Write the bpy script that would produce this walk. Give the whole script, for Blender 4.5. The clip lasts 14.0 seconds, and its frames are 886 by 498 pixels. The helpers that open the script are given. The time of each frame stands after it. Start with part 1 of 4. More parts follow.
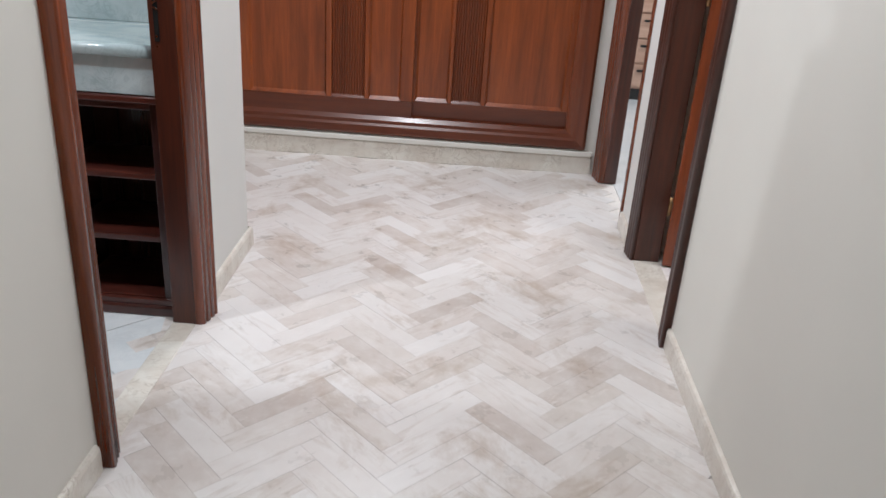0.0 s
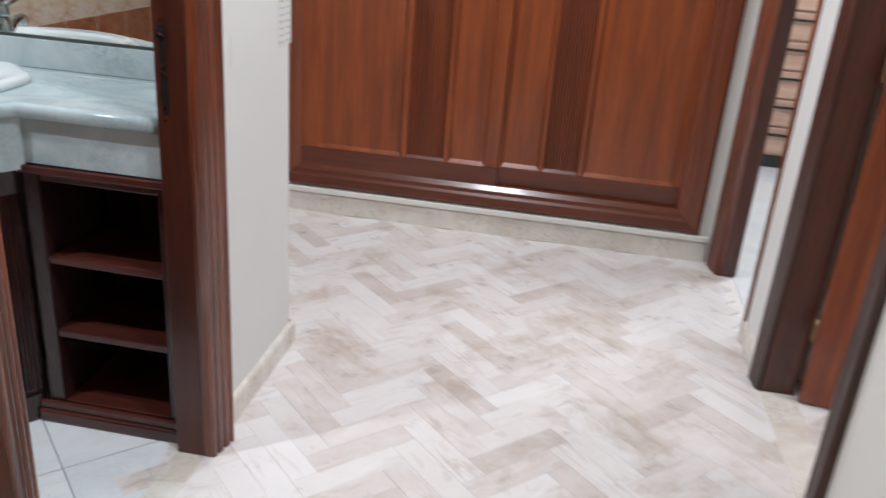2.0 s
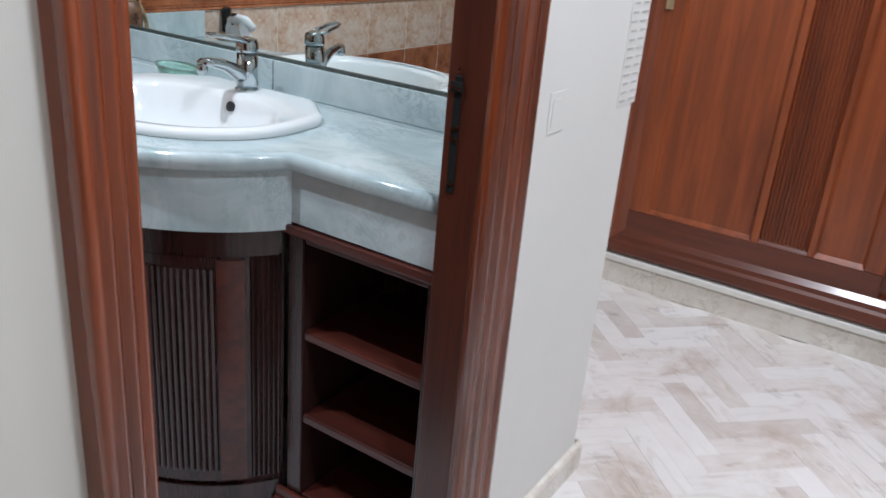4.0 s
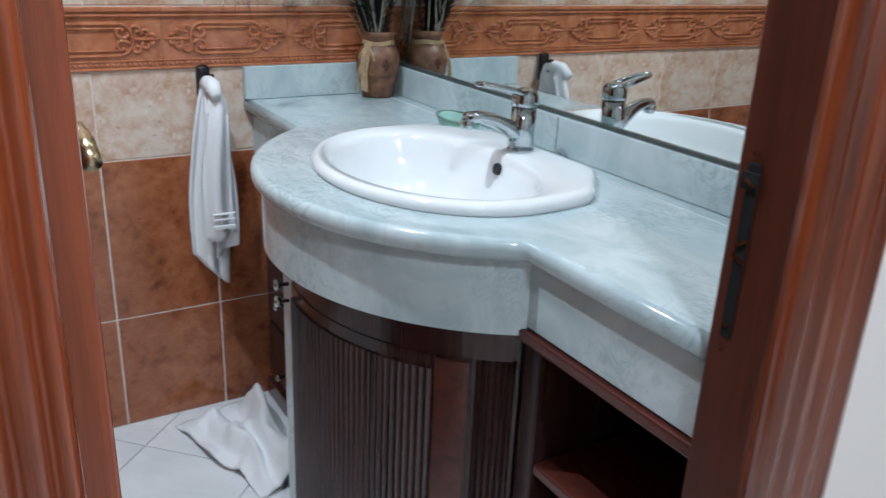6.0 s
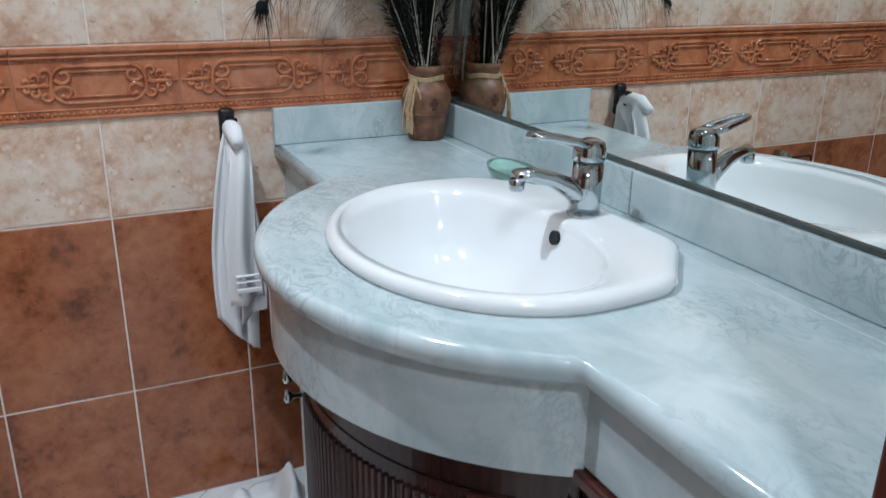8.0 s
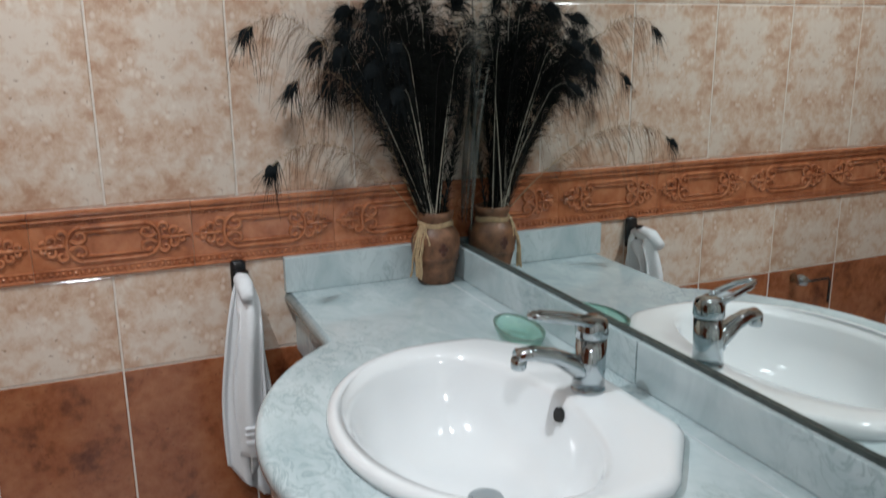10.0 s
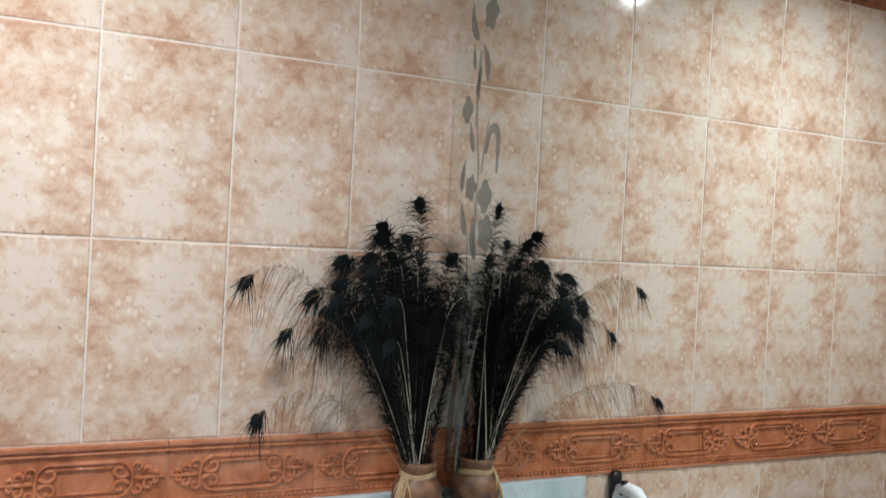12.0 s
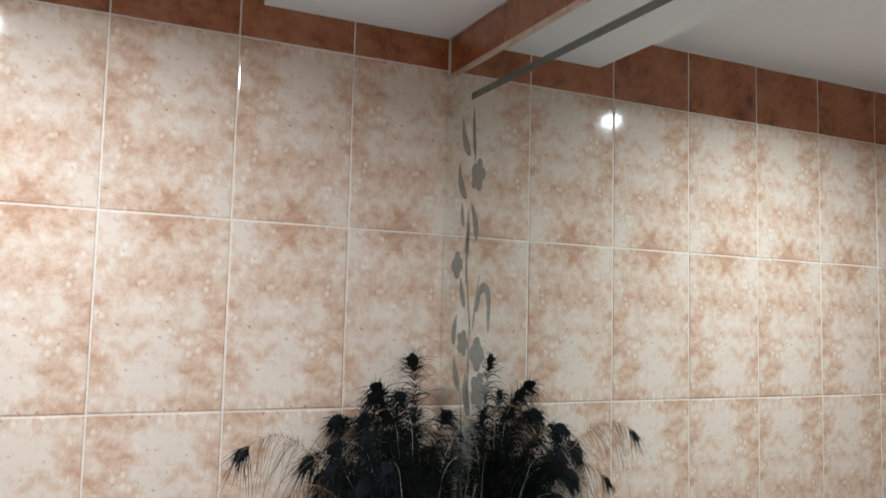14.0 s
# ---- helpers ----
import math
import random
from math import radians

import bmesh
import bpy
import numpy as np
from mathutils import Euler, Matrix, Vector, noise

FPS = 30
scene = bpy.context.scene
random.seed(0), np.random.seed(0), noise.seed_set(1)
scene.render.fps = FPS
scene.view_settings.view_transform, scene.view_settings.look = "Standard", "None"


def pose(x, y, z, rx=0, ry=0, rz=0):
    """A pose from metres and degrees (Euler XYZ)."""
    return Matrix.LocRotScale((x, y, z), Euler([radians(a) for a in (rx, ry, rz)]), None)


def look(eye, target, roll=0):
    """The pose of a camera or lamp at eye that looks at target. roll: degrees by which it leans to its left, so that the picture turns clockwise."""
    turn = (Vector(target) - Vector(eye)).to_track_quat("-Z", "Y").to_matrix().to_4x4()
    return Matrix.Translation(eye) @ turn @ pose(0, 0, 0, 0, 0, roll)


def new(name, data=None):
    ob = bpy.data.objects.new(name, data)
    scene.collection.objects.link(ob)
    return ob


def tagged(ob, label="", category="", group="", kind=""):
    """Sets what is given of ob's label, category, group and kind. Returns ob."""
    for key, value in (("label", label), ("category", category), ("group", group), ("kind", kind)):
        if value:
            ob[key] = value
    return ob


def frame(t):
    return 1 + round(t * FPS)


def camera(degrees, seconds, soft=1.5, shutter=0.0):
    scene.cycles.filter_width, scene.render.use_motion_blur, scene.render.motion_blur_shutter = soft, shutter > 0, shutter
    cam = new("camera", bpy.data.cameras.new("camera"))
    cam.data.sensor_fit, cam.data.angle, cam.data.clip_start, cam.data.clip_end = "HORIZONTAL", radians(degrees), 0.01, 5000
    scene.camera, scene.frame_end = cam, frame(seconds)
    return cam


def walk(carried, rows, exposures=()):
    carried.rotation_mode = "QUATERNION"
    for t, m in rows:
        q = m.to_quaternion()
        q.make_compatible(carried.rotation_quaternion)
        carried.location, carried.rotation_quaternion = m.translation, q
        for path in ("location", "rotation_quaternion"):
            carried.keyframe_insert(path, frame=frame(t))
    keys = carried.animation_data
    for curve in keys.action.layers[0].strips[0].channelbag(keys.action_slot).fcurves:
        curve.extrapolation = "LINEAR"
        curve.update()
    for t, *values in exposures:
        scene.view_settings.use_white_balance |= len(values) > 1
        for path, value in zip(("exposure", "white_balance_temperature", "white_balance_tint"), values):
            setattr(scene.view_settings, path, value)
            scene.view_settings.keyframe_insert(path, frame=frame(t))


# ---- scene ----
cam = camera(57.0, 14.0, 1.5, 0.5)
PATH = [
    (0, (0.965, 0.851, 1.326), (0.92, 2.678, 0.513), 3.9),
    (0.5, (0.947, 1.01, 1.326), (0.891, 2.837, 0.513), 4.5),
    (1, (0.956, 1.161, 1.337), (0.894, 2.99, 0.531), 4.3),
    (1.5, (0.958, 1.309, 1.334), (0.86, 3.147, 0.553), 4.2),
    (2, (0.952, 1.473, 1.33), (0.683, 3.304, 0.571), 4.5),
    (2.5, (0.951, 1.635, 1.332), (0.375, 3.388, 0.561), 4.0),
    (2.7, (0.924, 1.675, 1.335), (0.265, 3.394, 0.554), 4.2),
    (4.8, (0.66, 2.198, 1.282), (-0.51, 3.655, 0.563), 4.2),
    (5, (0.637, 2.229, 1.289), (-0.595, 3.637, 0.576), 3.9),
    (5.5, (0.635, 2.349, 1.26), (-0.834, 3.524, 0.581), 3.9),
    (6, (0.596, 2.422, 1.267), (-0.999, 3.4, 0.559), 2.5),
    (6.5, (0.545, 2.478, 1.25), (-1.109, 3.332, 0.519), 0.7),
    (7, (0.49, 2.518, 1.259), (-1.177, 3.343, 0.525), 1.1),
    (7.2, (0.454, 2.544, 1.248), (-1.22, 3.367, 0.529), 1.1),
    (9.5, (0.323, 2.697, 1.378), (-1.433, 3.451, 0.79), -0.5),
    (10, (0.333, 2.687, 1.419), (-1.447, 3.454, 0.925), -0.5),
    (10.5, (0.326, 2.69, 1.446), (-1.48, 3.476, 1.097), 0.3),
    (11, (0.301, 2.658, 1.472), (-1.504, 3.484, 1.229), 1.6),
    (11.5, (0.316, 2.672, 1.514), (-1.506, 3.488, 1.393), 2.6),
    (12, (0.319, 2.665, 1.531), (-1.5, 3.495, 1.52), 3.0),
    (12.5, (0.322, 2.652, 1.548), (-1.491, 3.492, 1.627), 2.6),
    (13, (0.342, 2.664, 1.607), (-1.478, 3.488, 1.699), 2.1),
    (13.5, (0.345, 2.646, 1.655), (-1.465, 3.484, 1.798), 1.7),
    (14, (0.338, 2.624, 1.716), (-1.459, 3.485, 1.887), 1.4),
]
walk(cam, [(t, look(e, g, r)) for t, e, g, r in PATH],
     exposures=((0, -0.12, 6200, 11), (2.7, -0.08, 6100, 12), (5.0, -0.08, 5800, 10), (7.2, -0.1, 5750, 9), (9.5, -0.42, 6200, 11), (10.5, -0.42, 6400, 11), (12, 0.1, 6350, 11), (13, 0.12, 6250, 11), (14, 0.06, 6200, 11)))

# ---- world and lights ----
world = bpy.data.worlds.new("world")
world.use_nodes = True
world.node_tree.nodes["Background"].inputs[0].default_value = (0.6, 0.65, 0.7, 1)
world.node_tree.nodes["Background"].inputs[1].default_value = 0.05
scene.world = world


def area(name, place, size, watts, colour):
    data = bpy.data.lights.new(name, "AREA")
    data.shape, data.size, data.energy, data.color = "DISK", size, watts, colour
    ob = new(name, data)
    ob.matrix_basis = pose(*place, 0, 0, 0)
    return ob


area("bathroom_lamp", (-0.72, 2.42, 2.50), 0.03, 20.5, (0.92, 0.98, 1.0)).data.spread = radians(157)
spot = bpy.data.lights.new("soffit_spot", "SPOT")
spot.energy, spot.spot_size, spot.spot_blend, spot.shadow_soft_size, spot.color = 10, radians(104), 0.6, 0.10, (0.92, 0.98, 1.0)
new("soffit_spot", spot).matrix_basis = pose(-0.66, 3.26, 2.405)
area("hall_lamp", (0.5, 4.33, 2.52), 0.3, 32, (0.95, 0.98, 1.0))
area("corridor_lamp", (0.92, 2.58, 2.58), 0.14, 23, (0.95, 0.98, 1.0))
area("bedroom_lamp", (2.9, 5.6, 2.5), 0.8, 42, (0.95, 0.98, 1.0))
area("side_room_lamp", (2.7, 2.8, 2.5), 0.4, 18, (1.0, 0.96, 0.92))


# ---- materials ----
def material(name, rough=0.5, metal=0.0, coat=0.0):
    m = bpy.data.materials.new(name)
    m.use_nodes = True
    p = m.node_tree.nodes["Principled BSDF"]
    p.inputs["Roughness"].default_value = rough
    p.inputs["Metallic"].default_value = metal
    p.inputs["Coat Weight"].default_value = coat
    p.inputs["Coat Roughness"].default_value = 0.12
    return m, m.node_tree, p


def node(tree, kind, **values):
    n = tree.nodes.new(kind)
    for key, value in values.items():
        n.inputs[key.replace("_", " ")].default_value = value
    return n


def coords(tree, scale=(1, 1, 1), random_shift=False, island=False, shift=(0, 0, 0)):
    """Object coordinates, stretched, and shifted from piece to piece."""
    c = tree.nodes.new("ShaderNodeTexCoord")
    m = tree.nodes.new("ShaderNodeMapping")
    m.inputs["Scale"].default_value = scale
    m.inputs["Location"].default_value = shift
    tree.links.new(c.outputs["Object"], m.inputs["Vector"])
    if random_shift:
        r = tree.nodes.new("ShaderNodeNewGeometry" if island else "ShaderNodeObjectInfo")
        k = tree.nodes.new("ShaderNodeMath")
        k.operation = "MULTIPLY"
        k.inputs[1].default_value = 37.0
        tree.links.new(r.outputs["Random Per Island" if island else "Random"], k.inputs[0])
        tree.links.new(k.outputs[0], m.inputs["Location"])
    return m.outputs["Vector"]


def noise_tex(tree, vector, scale, detail=5, rough=0.6, distort=0.0):
    n = tree.nodes.new("ShaderNodeTexNoise")
    n.inputs["Scale"].default_value = scale
    n.inputs["Detail"].default_value = detail
    n.inputs["Roughness"].default_value = rough
    n.inputs["Distortion"].default_value = distort
    tree.links.new(vector, n.inputs["Vector"])
    return n.outputs["Fac"]


def ramp(tree, fac, stops):
    r = tree.nodes.new("ShaderNodeValToRGB")
    e = r.color_ramp.elements
    while len(e) < len(stops):
        e.new(0.5)
    for el, (pos, col) in zip(e, stops):
        el.position, el.color = pos, (*col, 1)
    tree.links.new(fac, r.inputs[0])
    return r.outputs[0]


def mix(tree, a, b, fac, how="MIX"):
    m = tree.nodes.new("ShaderNodeMix")
    m.data_type, m.blend_type = "RGBA", how
    for sock, v in ((m.inputs[0], fac), (m.inputs[6], a), (m.inputs[7], b)):
        if hasattr(v, "links"):
            tree.links.new(v, sock)
        elif isinstance(v, tuple):
            sock.default_value = (*v, 1)
        else:
            sock.default_value = v
    return m.outputs[2]


def bump(tree, p, height, strength, distance=0.002):
    b = tree.nodes.new("ShaderNodeBump")
    b.inputs["Strength"].default_value = strength
    b.inputs["Distance"].default_value = distance
    tree.links.new(height, b.inputs["Height"])
    tree.links.new(b.outputs[0], p.inputs["Normal"])


def plain(name, colour, rough, metal=0.0, grain=60, amount=0.12, relief=0.05, coat=0.0):
    m, t, p = material(name, rough, metal, coat)
    v = coords(t)
    n = noise_tex(t, v, grain)
    dark = tuple(c * (1 - amount) for c in colour)
    lite = tuple(min(1, c * (1 + amount)) for c in colour)
    t.links.new(ramp(t, n, ((0.3, dark), (0.7, lite))), p.inputs["Base Color"])
    if relief:
        bump(t, p, n, relief)
    return m


def wall_paint(name, colour):
    m, t, p = material(name, 0.65)
    v = coords(t)
    big = noise_tex(t, v, 1.7, 3)
    fine = noise_tex(t, v, 120, 3)
    base = ramp(t, big, ((0.3, tuple(c * 0.95 for c in colour)), (0.7, colour)))
    t.links.new(mix(t, base, (0.5, 0.46, 0.4), ramp(t, noise_tex(t, v, 5, 6), ((0.62, (0, 0, 0)), (0.9, (0.12, 0.12, 0.12))))), p.inputs["Base Color"])
    bump(t, p, fine, 0.12, 0.001)
    return m


def wood(name, dark, lite, rough=0.32, along="z", coat=0.25, grain=1.0):
    m, t, p = material(name, rough, 0, coat)
    s = {"x": (1.2, 22, 22), "y": (22, 1.2, 22), "z": (22, 22, 1.2)}[along]
    v = coords(t, tuple(c * grain for c in s), True)
    a = noise_tex(t, v, 1.0, 8, 0.65, 0.6)
    b = noise_tex(t, v, 6.0, 4, 0.7)
    base = ramp(t, a, ((0.28, dark), (0.5, tuple((x + y) / 2 for x, y in zip(dark, lite))), (0.72, lite)))
    t.links.new(mix(t, base, dark, ramp(t, b, ((0.5, (0, 0, 0)), (0.75, (0.5, 0.5, 0.5))))), p.inputs["Base Color"])
    bump(t, p, b, 0.08, 0.001)
    return m


def glazed(name, deep, mid, light, rough=0.16, relief=0.25, spots=0.0):
    """A glazed wall tile with cloudy mottling; each tile takes its own cut of the pattern."""
    m, t, p = material(name, rough, 0, 0.3)
    v = coords(t, (1, 1, 1), True)
    cloud = noise_tex(t, v, 10, 4, 0.6, 0.4)
    fine = noise_tex(t, v, 42, 5, 0.65)
    k = mix(t, cloud, fine, 0.38)
    base = ramp(t, k, ((0.34, deep), (0.46, mid), (0.60, light)))
    if spots:
        s = noise_tex(t, v, 70, 4, 0.7)
        base = mix(t, base, deep, ramp(t, s, ((0.6, (0, 0, 0)), (0.72, (spots, spots, spots)))))
    t.links.new(base, p.inputs["Base Color"])
    bump(t, p, fine, relief, 0.0015)
    return m


def printed(name, deep, mid, light, rough):
    """A glazed tile that carries the same print as its neighbours: clouds in loose bands, pale pebbles, dark specks."""
    m, t, p = material(name, rough, 0, 0.0)
    v = coords(t, shift=(0.37, 0.19, 0.53))
    cloud = noise_tex(t, coords(t, (1, 0.9, 1.2), shift=(0.61, 0.27, 0.43)), 9.5, 3, 0.55, 0.15)
    fine = noise_tex(t, v, 38, 6, 0.7, 0.3)
    k = mix(t, cloud, fine, 0.46)
    base = ramp(t, k, ((0.375, deep), (0.475, mid), (0.575, light)))
    w = t.nodes.new("ShaderNodeTexVoronoi")
    w.inputs["Scale"].default_value = 46
    t.links.new(coords(t, (1, 1.15, 0.8)), w.inputs["Vector"])
    patch = ramp(t, noise_tex(t, v, 14, 2), ((0.47, (0, 0, 0)), (0.56, (1, 1, 1))))
    dot = mix(t, ramp(t, w.outputs["Distance"], ((0.18, (0.6, 0.6, 0.6)), (0.36, (0, 0, 0)))), patch, 1.0, "MULTIPLY")
    base = mix(t, base, (0.80, 0.71, 0.62), dot)
    speck = noise_tex(t, v, 62, 3, 0.6)
    base = mix(t, base, tuple(c * 0.62 for c in deep), ramp(t, speck, ((0.655, (0, 0, 0)), (0.72, (0.75, 0.75, 0.75)))))
    t.links.new(base, p.inputs["Base Color"])
    bump(t, p, mix(t, fine, dot, 0.4), 0.07, 0.0012)
    return m


def marble(name, ground, cloud, vein, rough=0.14, scale=1.0, veins=0.5):
    m, t, p = material(name, rough, 0, 0.2)
    v = coords(t, (scale, scale * 1.6, scale), True)
    a = noise_tex(t, v, 3.2, 6, 0.6, 0.8)
    w = noise_tex(t, v, 7.5, 8, 0.62, 1.6)
    base = ramp(t, a, ((0.35, cloud), (0.62, ground)))
    thin = ramp(t, w, ((0.46, (0, 0, 0)), (0.5, (veins, veins, veins)), (0.54, (0, 0, 0))))
    line = mix(t, thin, ramp(t, noise_tex(t, v, 2.1, 3), ((0.42, (0, 0, 0)), (0.62, (1, 1, 1)))), 1.0, "MULTIPLY")
    t.links.new(mix(t, base, vein, line), p.inputs["Base Color"])
    return m


def herring(name, island):
    """Worn stone planks: each its own tone, dark and pale streaks along its length, rusty stains over several."""
    m, t, p = material(name, 0.3, 0, 0.1)
    v = coords(t, (3.4, 20, 20), True, island)
    streak = noise_tex(t, v, 1.0, 8, 0.66, 1.0)
    v3 = coords(t, (7, 30, 30), True, island)
    pale = noise_tex(t, v3, 1.0, 6, 0.7, 0.6)
    g = t.nodes.new("ShaderNodeNewGeometry")
    stain = noise_tex(t, g.outputs["Position"], 3.1, 7, 0.68, 0.4)
    wash = noise_tex(t, g.outputs["Position"], 9.0, 5, 0.65)
    rnd = g if island else t.nodes.new("ShaderNodeObjectInfo")
    tone = ramp(t, rnd.outputs["Random Per Island" if island else "Random"], ((0.0, (0.54, 0.475, 0.435)), (0.2, (0.665, 0.61, 0.575)), (0.75, (0.76, 0.73, 0.715)), (1.0, (0.60, 0.54, 0.495))))
    base = mix(t, tone, (0.43, 0.34, 0.28), ramp(t, streak, ((0.53, (0, 0, 0)), (0.72, (0.6, 0.6, 0.6)))))
    base = mix(t, base, (0.84, 0.81, 0.79), ramp(t, pale, ((0.55, (0, 0, 0)), (0.72, (0.55, 0.55, 0.55)))))
    base = mix(t, base, (0.80, 0.77, 0.75), ramp(t, wash, ((0.45, (0, 0, 0)), (0.7, (0.45, 0.45, 0.45)))))
    base = mix(t, base, (0.38, 0.28, 0.20), ramp(t, stain, ((0.53, (0, 0, 0)), (0.72, (0.75, 0.75, 0.75)))))
    t.links.new(base, p.inputs["Base Color"])
    t.links.new(ramp(t, wash, ((0.3, (0.24, 0.24, 0.24)), (0.75, (0.42, 0.42, 0.42)))), p.inputs["Roughness"])
    bump(t, p, streak, 0.08, 0.001)
    return m


PAINT = wall_paint("cream_paint", (0.76, 0.74, 0.69))
PAINT_WHITE = wall_paint("white_paint", (0.77, 0.765, 0.74))
CEILING = plain("ceiling_paint", (0.84, 0.84, 0.82), 0.8, grain=200, amount=0.03)
HERRING = herring("herringbone_stone", False)
HERRING_REST = herring("herringbone_stone_rest", True)
GROUT_FLOOR = plain("floor_grout", (0.75, 0.70, 0.66), 0.8, grain=90)
SKIRT = marble("skirting_stone", (0.77, 0.735, 0.67), (0.66, 0.60, 0.53), (0.40, 0.33, 0.27), 0.25, 2.0, 0.6)
MAHOGANY = wood("mahogany", (0.060, 0.010, 0.003), (0.34, 0.074, 0.021), 0.26, "z", 0.4)
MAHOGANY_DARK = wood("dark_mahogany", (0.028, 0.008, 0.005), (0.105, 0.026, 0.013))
WARDROBE = wood("wardrobe_wood", (0.115, 0.022, 0.005), (0.33, 0.076, 0.016))
WARDROBE_FRAME = wood("wardrobe_frame_wood", (0.065, 0.012, 0.004), (0.15, 0.032, 0.009), along="x")
WARDROBE_REEDED = wood("wardrobe_reeded_wood", (0.085, 0.017, 0.005), (0.21, 0.046, 0.012))
VANITY = wood("vanity_wood", (0.014, 0.0065, 0.0065), (0.060, 0.025, 0.023), 0.24)
VANITY_SHELF = wood("vanity_shelf_wood", (0.03, 0.009, 0.007), (0.11, 0.025, 0.016), 0.3, "x")
TILE_CREAM = printed("cream_wall_tile", (0.50, 0.30, 0.20), (0.63, 0.46, 0.35), (0.715, 0.61, 0.52), 0.09)
TILE_BROWN = glazed("terracotta_wall_tile", (0.12, 0.033, 0.013), (0.30, 0.095, 0.037), (0.40, 0.15, 0.066), spots=0.7)
FRIEZE = glazed("frieze_tile", (0.27, 0.083, 0.035), (0.42, 0.14, 0.06), (0.53, 0.205, 0.097), 0.11, 0.08)
GROUT_WALL = plain("wall_grout", (0.74, 0.67, 0.60), 0.7, grain=150)
COUNTER = marble("bluish_marble", (0.555, 0.635, 0.65), (0.40, 0.495, 0.515), (0.24, 0.32, 0.34), 0.13, 1.9, 0.6)
FLOOR_MARBLE = marble("white_marble", (0.80, 0.82, 0.83), (0.70, 0.73, 0.75), (0.55, 0.57, 0.6), 0.12, 1.0, 0.35)
GROUT_BATH = plain("bath_floor_grout", (0.36, 0.37, 0.38), 0.7)
CERAMIC = plain("white_ceramic", (0.78, 0.80, 0.81), 0.07, grain=3, amount=0.01, relief=0, coat=0.5)
CHROME = plain("chrome", (0.46, 0.51, 0.53), 0.06, 1.0, grain=20, amount=0.03, relief=0)
BRASS = plain("brass", (0.58, 0.46, 0.29), 0.24, 1.0, grain=40, amount=0.12)
DULL_BRASS = plain("dull_brass", (0.27, 0.16, 0.08), 0.4, 1.0, grain=60, amount=0.3)
BLACK = plain("black_plastic", (0.012, 0.012, 0.013), 0.25, amount=0.1)
DARK_HOLE = plain("dark_gap", (0.01, 0.01, 0.01), 0.7)
MIRROR = plain("mirror_silver", (0.86, 0.90, 0.885), 0.004, 1.0, grain=1, amount=0.0, relief=0)
ETCHED = plain("etched_glass", (0.15, 0.165, 0.15), 0.5, grain=300, amount=0.1)
ETCHED.node_tree.nodes["Principled BSDF"].inputs["Alpha"].default_value = 0.5
EDGE = plain("mirror_edge", (0.05, 0.065, 0.06), 0.3, amount=0.3)
TOWEL = plain("white_terry", (0.80, 0.82, 0.84), 0.95, grain=420, amount=0.07, relief=0.6)
VASE = plain("brown_pottery", (0.155, 0.070, 0.034), 0.45, grain=38, amount=0.6, relief=0.25)
RAFFIA = plain("raffia", (0.42, 0.30, 0.17), 0.8, grain=200, amount=0.3)
FEATHER = plain("feather_barb", (0.008, 0.009, 0.008), 0.75, grain=90, amount=0.5, relief=0)
FEATHER_SPARSE = plain("feather_brown_barb", (0.17, 0.09, 0.05), 0.6, grain=90, amount=0.4, relief=0)
FEATHER_EYE = plain("feather_eye", (0.005, 0.007, 0.008), 0.85, grain=120, amount=0.5, relief=0)
for dull in (FEATHER, FEATHER_EYE):
    dull.node_tree.nodes["Principled BSDF"].inputs["Specular IOR Level"].default_value = 0.12
QUILL = plain("quill", (0.55, 0.50, 0.40), 0.5, grain=90, amount=0.25, relief=0)
QUILL_DARK = plain("dark_quill", (0.022, 0.017, 0.012), 0.6, grain=90, amount=0.25, relief=0)
VENT_SLOT = plain("vent_slot_grey", (0.50, 0.49, 0.47), 0.6)
STRIKE = plain("dark_strike_metal", (0.014, 0.015, 0.015), 0.6, amount=0.2)
STRIKE.node_tree.nodes["Principled BSDF"].inputs["Specular IOR Level"].default_value = 0.1
SWITCH = plain("switch_plastic", (0.74, 0.71, 0.65), 0.35, grain=30, amount=0.02, relief=0)
DRESSER = wood("pale_pink_wood", (0.42, 0.24, 0.17), (0.60, 0.40, 0.30), 0.4, "x")


def glass_material():
    m, t, p = material("green_glass", 0.04)
    p.inputs["Base Color"].default_value = (0.62, 0.90, 0.80, 1)
    p.inputs["Transmission Weight"].default_value = 0.85
    p.inputs["IOR"].default_value = 1.46
    return m


GLASS = glass_material()


# ---- mesh helpers ----
def part(name, bm, mat, parent=None, label="", smooth=False):
    """Links a bmesh, whose places are in the world, as one mesh object, under a thing or a part if given."""
    me = bpy.data.meshes.new(name)
    bmesh.ops.recalc_face_normals(bm, faces=bm.faces)
    bm.to_mesh(me)
    bm.free()
    me.materials.append(mat)
    if smooth:
        for f in me.polygons:
            f.use_smooth = True
    ob = new(name, me)
    if parent is not None:
        ob.parent = parent
        if parent.type == "EMPTY":
            ob.matrix_parent_inverse = parent.matrix_basis.inverted()
    if label:
        ob["label"] = label
    return ob


def own_axes(ob):
    """For a part whose mesh is in its thing's own axes."""
    ob.matrix_parent_inverse = Matrix()
    return ob


def thing(name, place, label, category, group="", kind=""):
    ob = new(name)
    ob.empty_display_size = 0.05
    ob.matrix_basis = pose(*place)
    return tagged(ob, label, category, group, kind)


